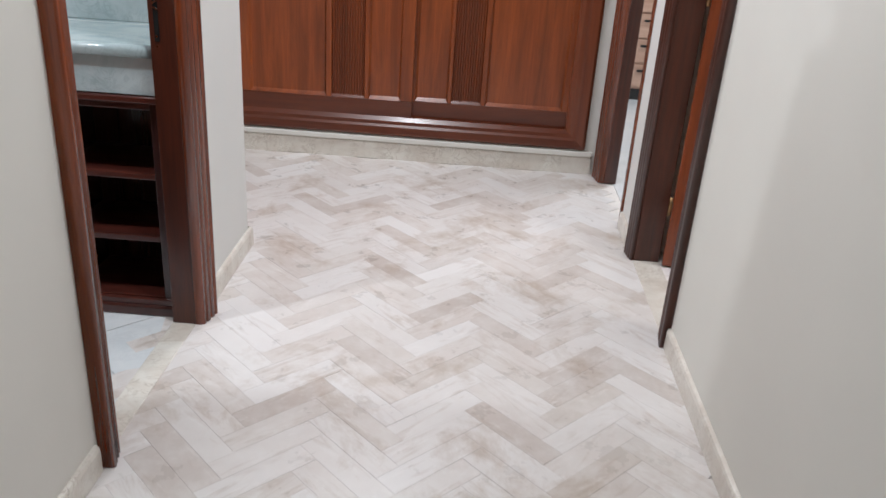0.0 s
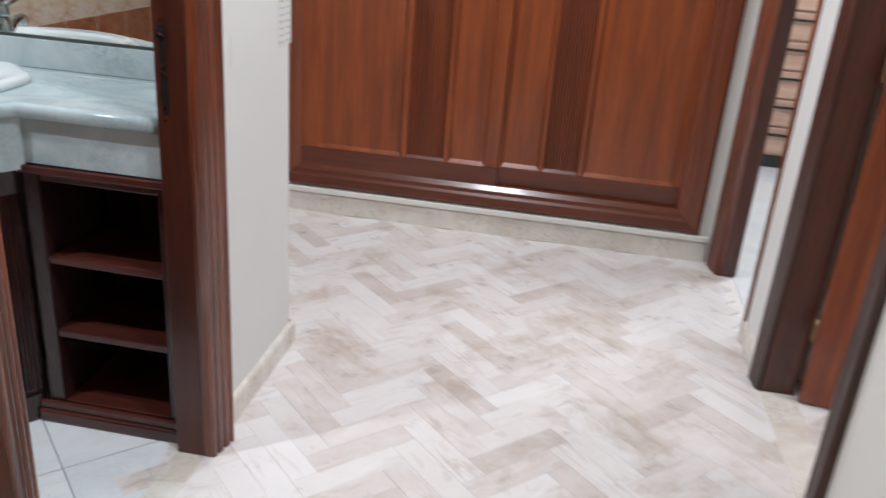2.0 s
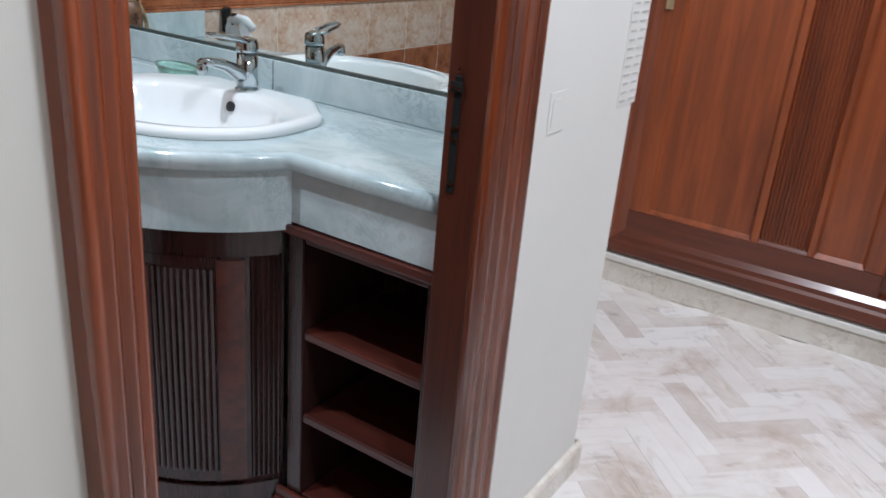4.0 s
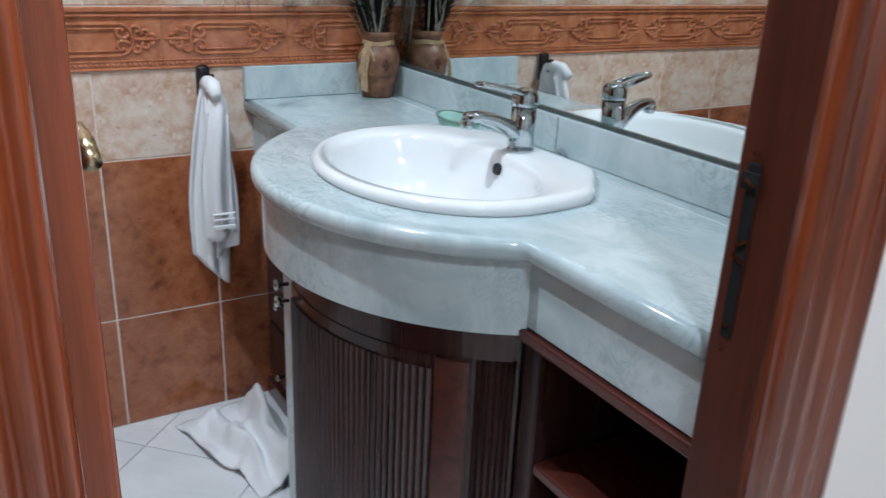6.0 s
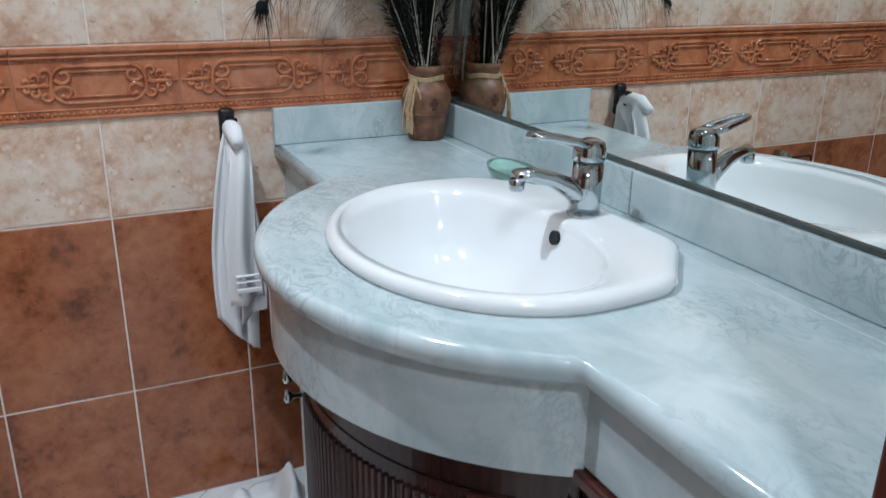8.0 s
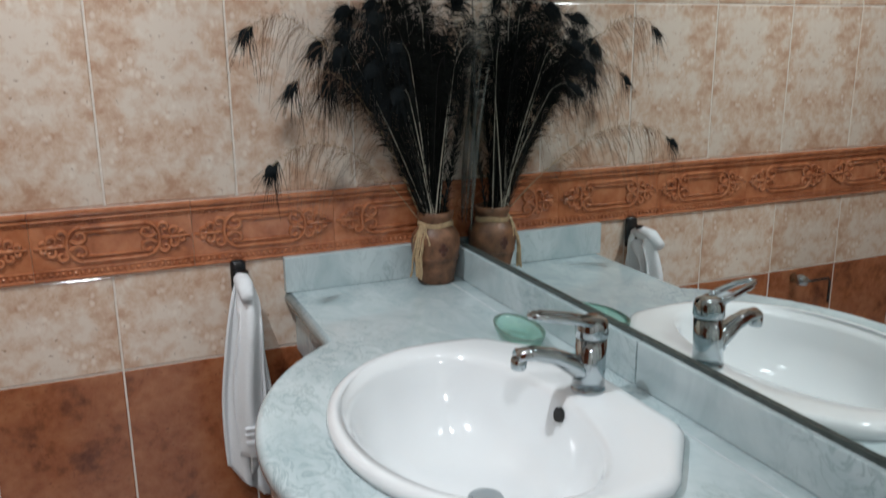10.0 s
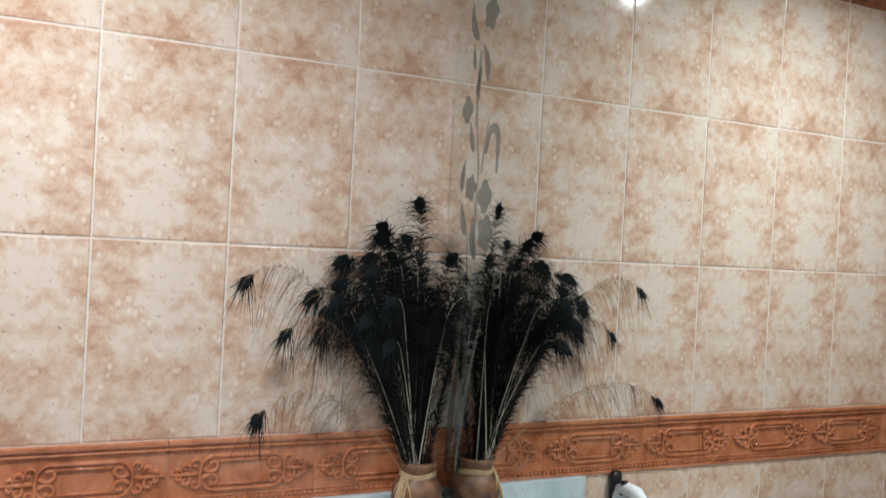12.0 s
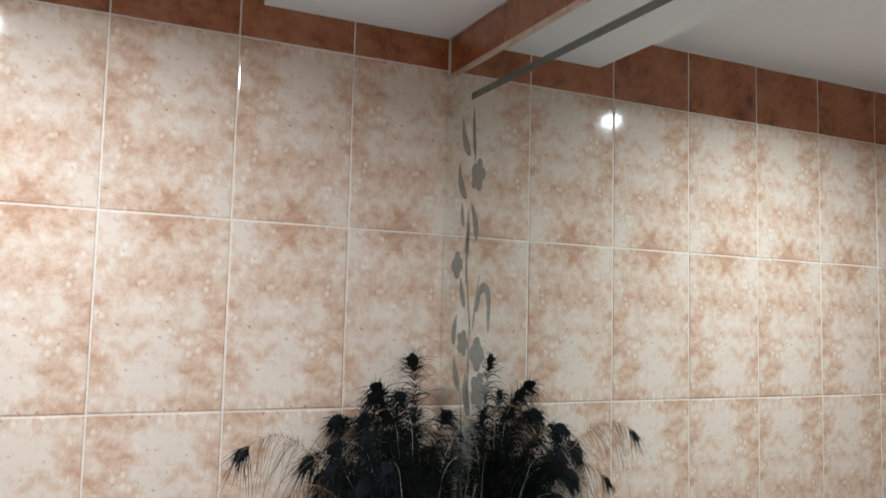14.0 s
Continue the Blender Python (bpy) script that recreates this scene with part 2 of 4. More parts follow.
def box(bm, x0, x1, y0, y1, z0, z1, bevel=0.0, segs=2):
    made = bmesh.ops.create_cube(bm, size=1, matrix=Matrix.Translation(((x0 + x1) / 2, (y0 + y1) / 2, (z0 + z1) / 2)) @ Matrix.Diagonal((x1 - x0, y1 - y0, z1 - z0, 1)))
    if bevel:
        edges = list({e for v in made["verts"] for e in v.link_edges})
        bmesh.ops.bevel(bm, geom=edges, offset=bevel, segments=segs, affect="EDGES", profile=0.5)
    return bm


def boxed(*args, **more):
    return box(bmesh.new(), *args, **more)


def tube(bm, pts, radius, segs=8, cap=True):
    """A round tube along points; radius is one number or one for each point."""
    pts = [Vector(p) for p in pts]
    radii = radius if isinstance(radius, (list, tuple)) else [radius] * len(pts)
    rings, side = [], None
    for i, p in enumerate(pts):
        d = (pts[min(i + 1, len(pts) - 1)] - pts[max(i - 1, 0)]).normalized()
        if side is None:
            side = d.orthogonal().normalized()
        side = (side - d * side.dot(d)).normalized()
        up = d.cross(side)
        rings.append([bm.verts.new(p + (side * math.cos(a) + up * math.sin(a)) * radii[i]) for a in (2 * math.pi * k / segs for k in range(segs))])
    for a, b in zip(rings, rings[1:]):
        for k in range(segs):
            bm.faces.new((a[k], a[(k + 1) % segs], b[(k + 1) % segs], b[k]))
    if cap:
        bm.faces.new(rings[0][::-1])
        bm.faces.new(rings[-1])
    return bm


def lathe(bm, profile, centre, segs=32, cap=True):
    rings = []
    for r, z in profile:
        rings.append([bm.verts.new((centre[0] + r * math.cos(2 * math.pi * k / segs), centre[1] + r * math.sin(2 * math.pi * k / segs), centre[2] + z)) for k in range(segs)])
    for a, b in zip(rings, rings[1:]):
        for k in range(segs):
            bm.faces.new((a[k], a[(k + 1) % segs], b[(k + 1) % segs], b[k]))
    if cap:
        bm.faces.new(rings[0][::-1])
        bm.faces.new(rings[-1])
    return bm


def prism(bm, outline, z0, z1):
    """An upright prism on a closed outline of (x, y)."""
    low = [bm.verts.new((x, y, z0)) for x, y in outline]
    top = [bm.verts.new((x, y, z1)) for x, y in outline]
    n = len(outline)
    for k in range(n):
        bm.faces.new((low[k], low[(k + 1) % n], top[(k + 1) % n], top[k]))
    bm.faces.new(low[::-1])
    bm.faces.new(top)
    return bm


def extrude_along(bm, section, axis, a, b):
    """A bar of the given section between a and b along an axis; the section is in the other two coordinates, in x, y, z order."""
    def place(p, t):
        q = list(p)
        q.insert("xyz".index(axis), t)
        return q
    low = [bm.verts.new(place(p, a)) for p in section]
    top = [bm.verts.new(place(p, b)) for p in section]
    n = len(section)
    for k in range(n):
        bm.faces.new((low[k], low[(k + 1) % n], top[(k + 1) % n], top[k]))
    bm.faces.new(low[::-1])
    bm.faces.new(top)
    return bm


def slab(name, mat, *dims, label="", category="", bevel=0.0):
    return tagged(part(name, boxed(*dims, bevel=bevel, segs=5), mat), label, category, kind="structure")


# ---- the shell ----
WX, RX, BACK, MIR, END = 0.14, 1.657, -1.455, 3.49, 4.94
slab("floor_hall", GROUT_FLOOR, -1.7, RX + 1.6, -2.2, END + 0.1, -0.12, -0.004, label="grey grout bed under the herringbone stone floor", category="floor")
slab("floor_bathroom", GROUT_BATH, -1.6, 0.068, 0.5, 3.55, -0.1, -0.003, label="grout bed under the white marble bathroom floor", category="floor")
slab("floor_bedroom", FLOOR_MARBLE, RX + 0.05, 4.6, 4.0, 7.3, -0.1, 0.001, label="pale polished stone floor of the bedroom", category="floor")
slab("wall_corridor_near", PAINT, 0.065, WX, -2.2, 2.43, 0, 2.62, label="cream painted corridor wall beside the bathroom door", category="wall")
slab("wall_corridor_lintel", PAINT, 0.065, WX, 2.43, 3.11, 2.1, 2.62, label="cream painted wall above the bathroom door", category="wall")
slab("wall_corridor_far", PAINT_WHITE, 0.065, WX, 3.11, 3.735, 0, 2.62, bevel=0.03, label="off-white painted wall between bathroom door and hall", category="wall")
slab("wall_mirror_side", PAINT_WHITE, -1.7, 0.0645, MIR, 3.7345, 0, 2.62, label="off-white painted partition between bathroom and hall", category="wall")
slab("wall_right_near", PAINT, RX, RX + 0.1, -2.2, 3.2, 0, 2.62, label="cream painted corridor wall before an open door", category="wall")
slab("wall_right_lintel", PAINT, RX, RX + 0.1, 3.2, 3.92, 2.1, 2.62, label="cream wall above the side room door", category="wall")
slab("wall_right_middle", PAINT_WHITE, RX, RX + 0.06, 3.92, 4.23, 0, 2.62, label="white wall strip between two doorways", category="wall")
slab("wall_right_lintel_far", PAINT, RX, RX + 0.06, 4.23, 4.835, 2.1, 2.62, label="cream wall above the bedroom door", category="wall")
slab("wall_right_end", PAINT, RX, RX + 0.06, 4.835, END + 0.7, 0, 2.62, label="cream wall beside the wardrobe", category="wall")
slab("wall_wardrobe_left", PAINT, -1.7, -0.36, END, END + 0.1, 0, 2.62, label="cream wall beside the built-in wardrobe", category="wall")
slab("wall_wardrobe_right", PAINT, 1.556, RX, END, END + 0.1, 0, 2.62, label="narrow cream wall strip beside the wardrobe", category="wall")
slab("wall_wardrobe_top", PAINT, -0.36, 1.556, END, END + 0.1, 2.3, 2.62, label="cream wall above the built-in wardrobe", category="wall")
slab("wall_wardrobe_base", PAINT, -0.36, 1.556, END, END + 0.1, 0, 0.128, label="low cream base under the wardrobe", category="wall")
slab("wall_hall_left", PAINT, -1.8, -1.7, 3.5, END + 0.1, 0, 2.62, label="cream end wall of the hall", category="wall")
slab("wall_corridor_back", PAINT, 0.04, RX + 0.1, -2.3, -2.2, 0, 2.62, label="cream end wall of the corridor", category="wall")
slab("ceiling_hall", CEILING, -1.8, RX + 0.1, -2.3, END + 0.7, 2.62, 2.7, label="white plaster ceiling of the corridor", category="ceiling")
slab("ceiling_bathroom", CEILING, BACK - 0.1, 0.0645, 0.5, MIR, 2.512, 2.6, label="white plaster ceiling of the bathroom", category="ceiling")
slab("ceiling_bathroom_soffit", CEILING, BACK, 0.0645, 3.02, MIR - 0.006, 2.412, 2.512, label="lower white ceiling step above the mirror", category="ceiling")
slab("wall_bathroom_front", TILE_CREAM, BACK - 0.1, 0.0645, 0.5, 0.6, 0, 2.6, label="cream tiled front wall of the bathroom", category="wall")
slab("wall_bathroom_door_side", TILE_CREAM, 0.05, 0.0645, 0.6, 2.40, 0, 2.512, label="cream tiled bathroom wall beside the door", category="wall")
slab("wall_side_room_back", PAINT, RX + 1.6, RX + 1.7, 1.0, 4.0, 0, 2.62, label="plain wall of the side room", category="wall")
slab("wall_side_room_near", PAINT, RX + 0.1, RX + 1.6, 1.0, 1.1, 0, 2.62, label="plain near wall of the side room", category="wall")
slab("wall_between_rooms", PAINT, RX + 0.1, 4.6, 3.97, 4.07, 0, 2.62, label="plain partition between side room and bedroom", category="wall")
slab("wall_bedroom_back", PAINT_WHITE, RX + 0.1, 4.6, 7.15, 7.25, 0, 2.62, label="white back wall of the bedroom", category="wall")
slab("wall_bedroom_left", PAINT_WHITE, RX, RX + 0.06, END + 0.7, 7.25, 0, 2.62, label="white side wall of the bedroom", category="wall")
slab("wall_bedroom_right", PAINT_WHITE, 4.6, 4.7, 3.97, 7.25, 0, 2.62, label="white far wall of the bedroom", category="wall")
slab("ceiling_bedrooms", CEILING, RX + 0.1, 4.7, 1.0, 7.25, 2.62, 2.7, label="white ceiling of the bedrooms", category="ceiling")


def skirting(name, axis, a, b, face, out, height=0.075):
    """A stone skirting with a rounded top along a wall; out: the side that it stands out to."""
    t = 0.014 * out
    sec = [(face, 0), (face + t, 0), (face + t, height - 0.012), (face + t * 0.75, height - 0.003), (face + t * 0.3, height), (face, height)]
    bm = extrude_along(bmesh.new(), sec, axis, a, b)
    return tagged(part(name, bm, SKIRT), "beige veined stone skirting along the wall", "baseboard", kind="structure")


skirting("baseboard_left_near", "y", -2.2, 2.374, WX, 1)
skirting("baseboard_left_far", "y", 3.145, 3.735, WX, 1)
skirting("baseboard_right_near", "y", -2.2, 3.176, RX, -1)
skirting("baseboard_right_middle", "y", 3.965, 4.215, RX, -1)
skirting("baseboard_hall", "x", -1.7, WX, 3.735, 1)
skirting("baseboard_wardrobe", "x", -1.7, RX - 0.06, END, -1, 0.095)


ledge = part("trim_wardrobe", boxed(-1.7, RX - 0.06, END - 0.026, END, 0.0955, 0.121, 0.004), PAINT)
tagged(ledge, "cream ledge strip above the hall skirting", "trim", kind="structure")


slab("threshold_bathroom", SKIRT, 0.0665, 0.1395, 2.457, 3.088, -0.003, 0.0022, bevel=0.001, label="beige veined stone threshold under the bathroom door", category="threshold")
slab("threshold_side_room", SKIRT, 1.652, 1.757, 3.264, 3.863, -0.003, 0.0022, bevel=0.001, label="beige veined stone threshold of the side room", category="threshold")


# ---- door frames ----
def casing_section(y0, y1, face, out, depth=0.045):
    """Fluted casing section in (x, y), from the opening's edge y0 to the wall's edge y1."""
    steps = ((0, 0.35), (0.06, 0.62), (0.14, 0.66), (0.18, 0.5), (0.24, 0.5), (0.28, 0.72), (0.40, 0.80), (0.46, 0.62), (0.52, 0.62), (0.56, 0.82), (0.68, 0.92), (0.74, 0.74), (0.80, 0.76), (0.86, 1.0), (0.97, 0.95), (1, 0.8))
    line = [(face + out * depth * d, y0 + (y1 - y0) * s) for s, d in steps]
    return [(face, y0)] + line + [(face, y1)]


def door_frame(name, face, out, wall_far, y_open0, y_open1, cas0, cas1, mat, label, depth=0.045, height=2.06, depth0=None):
    """A wooden frame in a wall that runs along y. face: the wall's near face; cas0, cas1: the outer edges of its casings."""
    f = thing(name, ((face + wall_far) / 2, (y_open0 + y_open1) / 2, 0), label, "door frame", kind="structure")
    lo, hi = sorted((face, wall_far))
    # jambs take the darker wood: shade inside the doorway is put into their colour
    part("jamb", boxed(lo, hi, y_open0 - 0.035, y_open0, 0, height, 0.003), MAHOGANY_DARK, f, "jamb, darkened for shade")
    part("jamb", boxed(lo, hi, y_open1, y_open1 + 0.035, 0, height, 0.003), MAHOGANY_DARK, f, "jamb, darkened for shade")
    part("head", boxed(lo, hi, y_open0, y_open1, height, height + 0.035), mat, f)
    part("casing", prism(bmesh.new(), casing_section(y_open0, cas0, face, out, depth0 or depth), 0, height + 0.08), mat, f, "fluted casing", True)
    part("casing", prism(bmesh.new(), casing_section(y_open1, cas1, face, out, depth), 0, height + 0.08), mat, f, "fluted casing", True)
    part("head_casing", boxed(min(face, face + out * depth), max(face, face + out * depth), cas0, cas1, height + 0.08, height + 0.17, 0.006), mat, f)
    return f


bath_frame = door_frame("door_frame_bathroom", WX, 1, 0.066, 2.455, 3.090, 2.387, 3.182, MAHOGANY, "fluted reddish mahogany frame of the bathroom doorway", 0.045, 2.06, 0.038)
strike = part("strike_plate", boxed(0.081, 0.095, 3.0875, 3.0896, 0.885, 1.075, 0.001), STRIKE, bath_frame, "dark metal strike plate")
part("keeper", boxed(0.076, 0.098, 3.0845, 3.0872, 1.048, 1.066, 0.001), STRIKE, strike, "dark keeper lip")
for z, lean in ((1.056, 20), (0.992, -35), (0.975, 30)):
    part("latch_edge", boxed(-0.008, 0.008, -0.0012, 0.0012, -0.002, 0.002), CHROME, strike, "worn bright metal edge").matrix_basis = pose(0.0885, 3.0835 if z > 1.03 else 3.0862, z, 0, lean, 0)
for z in (0.90, 1.085, 0.872):
    part("screw", lathe(bmesh.new(), ((0.0035, 0), (0.0035, 0.001)), (0, 0, 0), 10), CHROME, strike).matrix_basis = pose(0.0875, 3.0872, z, 90, 0, 0)
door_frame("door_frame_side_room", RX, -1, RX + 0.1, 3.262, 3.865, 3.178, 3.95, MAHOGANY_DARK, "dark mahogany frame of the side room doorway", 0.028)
door_frame("door_frame_bedroom", RX, -1, RX + 0.06, 4.262, 4.80, 4.222, 4.915, MAHOGANY, "reddish mahogany frame of the bedroom doorway", 0.05, 2.06, 0.01)


def door_leaf(name, hinge, width, angle, thick, mat, label, height=2.03):
    """A panelled leaf that stands open; built along +x from its hinge and turned about it."""
    d = thing(name, (0, 0, 0), label, "door")
    part("panel", boxed(0.004, width - 0.004, -thick, 0, 0.008, height, 0.003), mat, d)
    for z0, z1 in ((0.12, 0.86), (1.06, 1.92)):
        for face in (-thick - 0.006, 0.0005):
            bm = bmesh.new()
            for dims in ((0.1, width - 0.1, z0, z0 + 0.03), (0.1, width - 0.1, z1 - 0.03, z1), (0.1, 0.13, z0 + 0.03, z1 - 0.03), (width - 0.13, width - 0.1, z0 + 0.03, z1 - 0.03)):
                box(bm, dims[0], dims[1], face, face + 0.0055, dims[2], dims[3], 0.002)
            part("moulding", bm, mat, d)
    d.matrix_basis = pose(*hinge, 0, 0, angle)
    return d


bath_door = door_leaf("door_1", (0.066, 2.447, 0), 0.575, 179.9, 0.038, MAHOGANY, "reddish mahogany bathroom door standing open")
# the leaf runs back from its hinge: its visible side is y < 0 in its own axes
own_axes(part("handle_plate", boxed(0.525, 0.565, -0.0455, -0.0385, 0.87, 1.125, 0.003), BRASS, bath_door, "long brass handle plate"))
own_axes(part("handle_lever", tube(bmesh.new(), [(0.545, -0.045, 1.035), (0.545, -0.085, 1.035), (0.538, -0.098, 1.033), (0.50, -0.102, 1.025), (0.46, -0.10, 1.01)], [0.009, 0.009, 0.011, 0.011, 0.013], 12), BRASS, bath_door, "brass lever handle", True))
own_axes(part("key_thumb", tube(bmesh.new(), [(0.545, -0.045, 0.95), (0.545, -0.062, 0.95)], [0.006, 0.009], 10), BRASS, bath_door, "", True))
own_axes(part("hinge", boxed(-0.004, 0.0035, -0.012, 0.004, 0.88, 1.025, 0.001), BRASS, bath_door, "brass hinge plate"))
own_axes(part("hinge", boxed(-0.004, 0.0035, -0.034, -0.004, 0.2, 0.32, 0.001), BRASS, bath_door, "brass hinge plate"))
for z in (0.915, 0.995):
    own_axes(part("hinge_screw", tube(bmesh.new(), [(-0.0055, -0.004, z), (-0.003, -0.004, z)], 0.004, 10), EDGE, bath_door, "dark hinge screw"))
side_door = door_leaf("door_2", (RX + 0.105, 3.858, 0), 0.6, -9, 0.038, MAHOGANY, "reddish mahogany side room door standing open")
for z in (0.22, 1.0, 1.75):
    own_axes(part("hinge", tube(bmesh.new(), [(-0.006, -0.043, z), (-0.006, -0.043, z + 0.075)], 0.0065, 10), DULL_BRASS, side_door, "dull brass hinge", True))

# ---- wardrobe ----
ward = thing("built_in_wardrobe", (0.6, END, 0.13), "built-in wardrobe with reddish sliding wooden doors", "wardrobe", kind="")
WL, WR = -0.36, 1.556
fr = 0.107


def frame_bar(name, axis, a, b, c0, c1, inner):
    """A stepped frame bar; c0 outer edge, c1 inner edge in the other coordinate of the front."""
    y = END
    k = (c1 - c0)
    sec = [(c0, y + 0.09), (c0, y - 0.016), (c0 + k * 0.12, y - 0.024), (c0 + k * 0.5, y - 0.02), (c0 + k * 0.62, y - 0.01), (c0 + k * 0.8, y - 0.008), (c0 + k, y + 0.012), (c0 + k, y + 0.09)]
    if axis == "z":
        bm = prism(bmesh.new(), sec, a, b)
        mat = WARDROBE_REEDED
    else:
        bm = extrude_along(bmesh.new(), [(yy, c) for c, yy in sec], "x", a, b)
        mat = WARDROBE_FRAME
    return part(name, bm, mat, ward)


frame_bar("side_frame", "z", 0.13, 2.3, WR, WR - fr, 1)
frame_bar("side_frame", "z", 0.13, 2.3, WL, WL + fr, 1)
frame_bar("bottom_frame", "x", WL + fr * 0.02, WR - fr * 0.02, 0.129, 0.222, 1)
frame_bar("top_frame", "x", WL + fr * 0.02, WR - fr * 0.02, 2.301, 2.2, 1)
part("back", boxed(WL, WR, END + 0.09, END + 0.1, 0.13, 2.3), WARDROBE_REEDED, ward)


def sliding_door(x0, x1, y, cuts):
    """cuts: (from, to, kind) of the fields between the stiles, kind panel or reeded."""
    z0, z1 = 0.212, 2.21
    body = part("sliding_door", boxed(x0, x1, y + 0.016, y + 0.03, z0, z1, 0.002), WARDROBE, ward, "reddish sliding door")
    part("bottom_rail", boxed(x0, x1, y, y + 0.0155, z0, 0.305, 0.003), WARDROBE_FRAME, body)
    part("top_rail", boxed(x0, x1, y, y + 0.0155, 2.1, z1, 0.003), WARDROBE_FRAME, body)
    edge = x0
    for a, b, kind in cuts:
        if a - edge > 0.004:
            part("stile", boxed(edge, a, y + 0.0004, y + 0.0154, 0.3055, 2.0995, 0.003), WARDROBE, body)
        edge = b
        bm = bmesh.new()
        if kind == "panel":
            # a raised field with a bevelled border
            f = y + 0.0155
            g = 0.017
            low = [bm.verts.new(p) for p in ((a, f, 0.306), (b, f, 0.306), (b, f, 2.099), (a, f, 2.099))]
            out = [bm.verts.new(p) for p in ((a, y + 0.001, 0.306), (b, y + 0.001, 0.306), (b, y + 0.001, 2.099), (a, y + 0.001, 2.099))]
            ins = [bm.verts.new(p) for p in ((a + g * 0.5, y + 0.0153, 0.306 + g), (b - g * 0.5, y + 0.0153, 0.306 + g), (b - g * 0.5, y + 0.0153, 2.08), (a + g * 0.5, y + 0.0153, 2.08))]
            for k in range(4):
                bm.faces.new((out[k], out[(k + 1) % 4], ins[(k + 1) % 4], ins[k]))
                bm.faces.new((low[k], low[(k + 1) % 4], out[(k + 1) % 4], out[k]))
            bm.faces.new(ins)
            part("panel", bm, WARDROBE, body)
        else:
            n = max(6, int((b - a) / 0.0125))
            sec = [(a, y + 0.0158)]
            for k in range(n * 4 + 1):
                s = k / (n * 4)
                sec.append((a + (b - a) * s, y + 0.015 - 0.006 * abs(math.sin(math.pi * n * s))))
            sec.append((b, y + 0.0158))
            part("reeded_panel", prism(bm, sec, 0.3055, 2.08), WARDROBE_REEDED, body, "darker vertically reeded panel")
            part("sill", extrude_along(bmesh.new(), [(y + 0.0154, 0.306), (y + 0.001, 0.306), (y + 0.0154, 0.3225)], "x", a + 0.0005, b - 0.0005), WARDROBE_FRAME, body)
    if x1 - edge > 0.004:
        part("stile", boxed(edge, x1, y + 0.0004, y + 0.0154, 0.3055, 2.0995, 0.003), WARDROBE, body)
    return body


door_a = sliding_door(WL + fr - 0.01, 0.655, END + 0.012, ((-0.175, 0.212, "panel"), (0.240, 0.408, "reeded"), (0.430, 0.592, "panel")))
door_b = sliding_door(0.63, WR - fr + 0.01, END + 0.044, ((0.668, 0.833, "panel"), (0.852, 1.003, "reeded"), (1.028, 1.422, "panel")))
part("pull", boxed(-0.245, -0.215, END + 0.0035, END + 0.0115, 1.06, 1.2, 0.004), BRASS, door_a, "brass recessed pull")

# ---- bathroom back wall: tiles and frieze ----
back_wall = tagged(part("wall_bathroom_back", boxed(BACK - 0.12, BACK + 0.0004, 0.6, 3.735, 0, 2.6), GROUT_WALL), "bathroom wall of cream and terracotta tiles with a relief frieze", "wall", kind="structure")
top_wall = tagged(part("wall_bathroom_mirror", boxed(BACK, 0.04, MIR - 0.0025, MIR - 0.0005, 0, 2.512), GROUT_WALL), "tiled wall behind the mirror and washstand", "wall", kind="structure")


def tile_mesh(name, w, h, mat, depth=0.0055, chamfer=0.0022):
    """A wall tile in the y, z plane, its face towards +x."""
    a, b = w / 2, h / 2
    c = chamfer
    v = [(-0.003, -a, -b), (-0.003, a, -b), (-0.003, a, b), (-0.003, -a, b), (depth - 0.0035 - 0.001, -a, -b), (depth - 0.0045, a, -b), (depth - 0.0045, a, b), (depth - 0.0045, -a, b),
         (depth - 0.0035, -a + c, -b + c), (depth - 0.0035, a - c, -b + c), (depth - 0.0035, a - c, b - c), (depth - 0.0035, -a + c, b - c)]
    f = []
    for k in range(4):
        n = (k + 1) % 4
        f += [(k, n, 4 + n, 4 + k), (4 + k, 4 + n, 8 + n, 8 + k)]
    f.append((8, 9, 10, 11))
    me = bpy.data.meshes.new(name)
    me.from_pydata(v, [], f)
    me.materials.append(mat)
    return me


def lay(me, name, parent, m):
    ob = new(name, me)
    ob.parent = parent
    ob.matrix_basis = m
    return ob


TW, JOINT, Y0 = 0.268, 0.0042, 2.702
ROWS = ((0.0, 0.314, TILE_BROWN, "terracotta_tile"), (0.314, 0.734, TILE_BROWN, "terracotta_tile"), (0.734, 0.948, TILE_CREAM, "cream_tile"), (1.095, 1.508, TILE_CREAM, "cream_tile"),
        (1.508, 1.921, TILE_CREAM, "cream_tile"), (1.921, 2.331, TILE_CREAM, "cream_tile"), (2.331, 2.51, TILE_BROWN, "terracotta_tile"))
rng = random.Random(7)
for row, (z0, z1, mat, kind) in enumerate(ROWS):
    full = tile_mesh(kind, TW - JOINT, z1 - z0 - JOINT, mat)
    for k in range(-8, 4):
        a, b = Y0 + TW * k, Y0 + TW * (k + 1)
        a, b = max(a, 0.602), min(b, MIR - 0.003)
        if b - a < 0.02:
            continue
        me = full if abs(b - a - TW) < 1e-6 else tile_mesh(kind, b - a - JOINT, z1 - z0 - JOINT, mat)
        lay(me, kind, back_wall, pose(BACK + rng.uniform(-0.0004, 0.0004), (a + b) / 2, (z0 + z1) / 2, (180 if row % 2 else 0) + rng.uniform(-0.08, 0.08), 0, rng.uniform(-0.12, 0.12)))
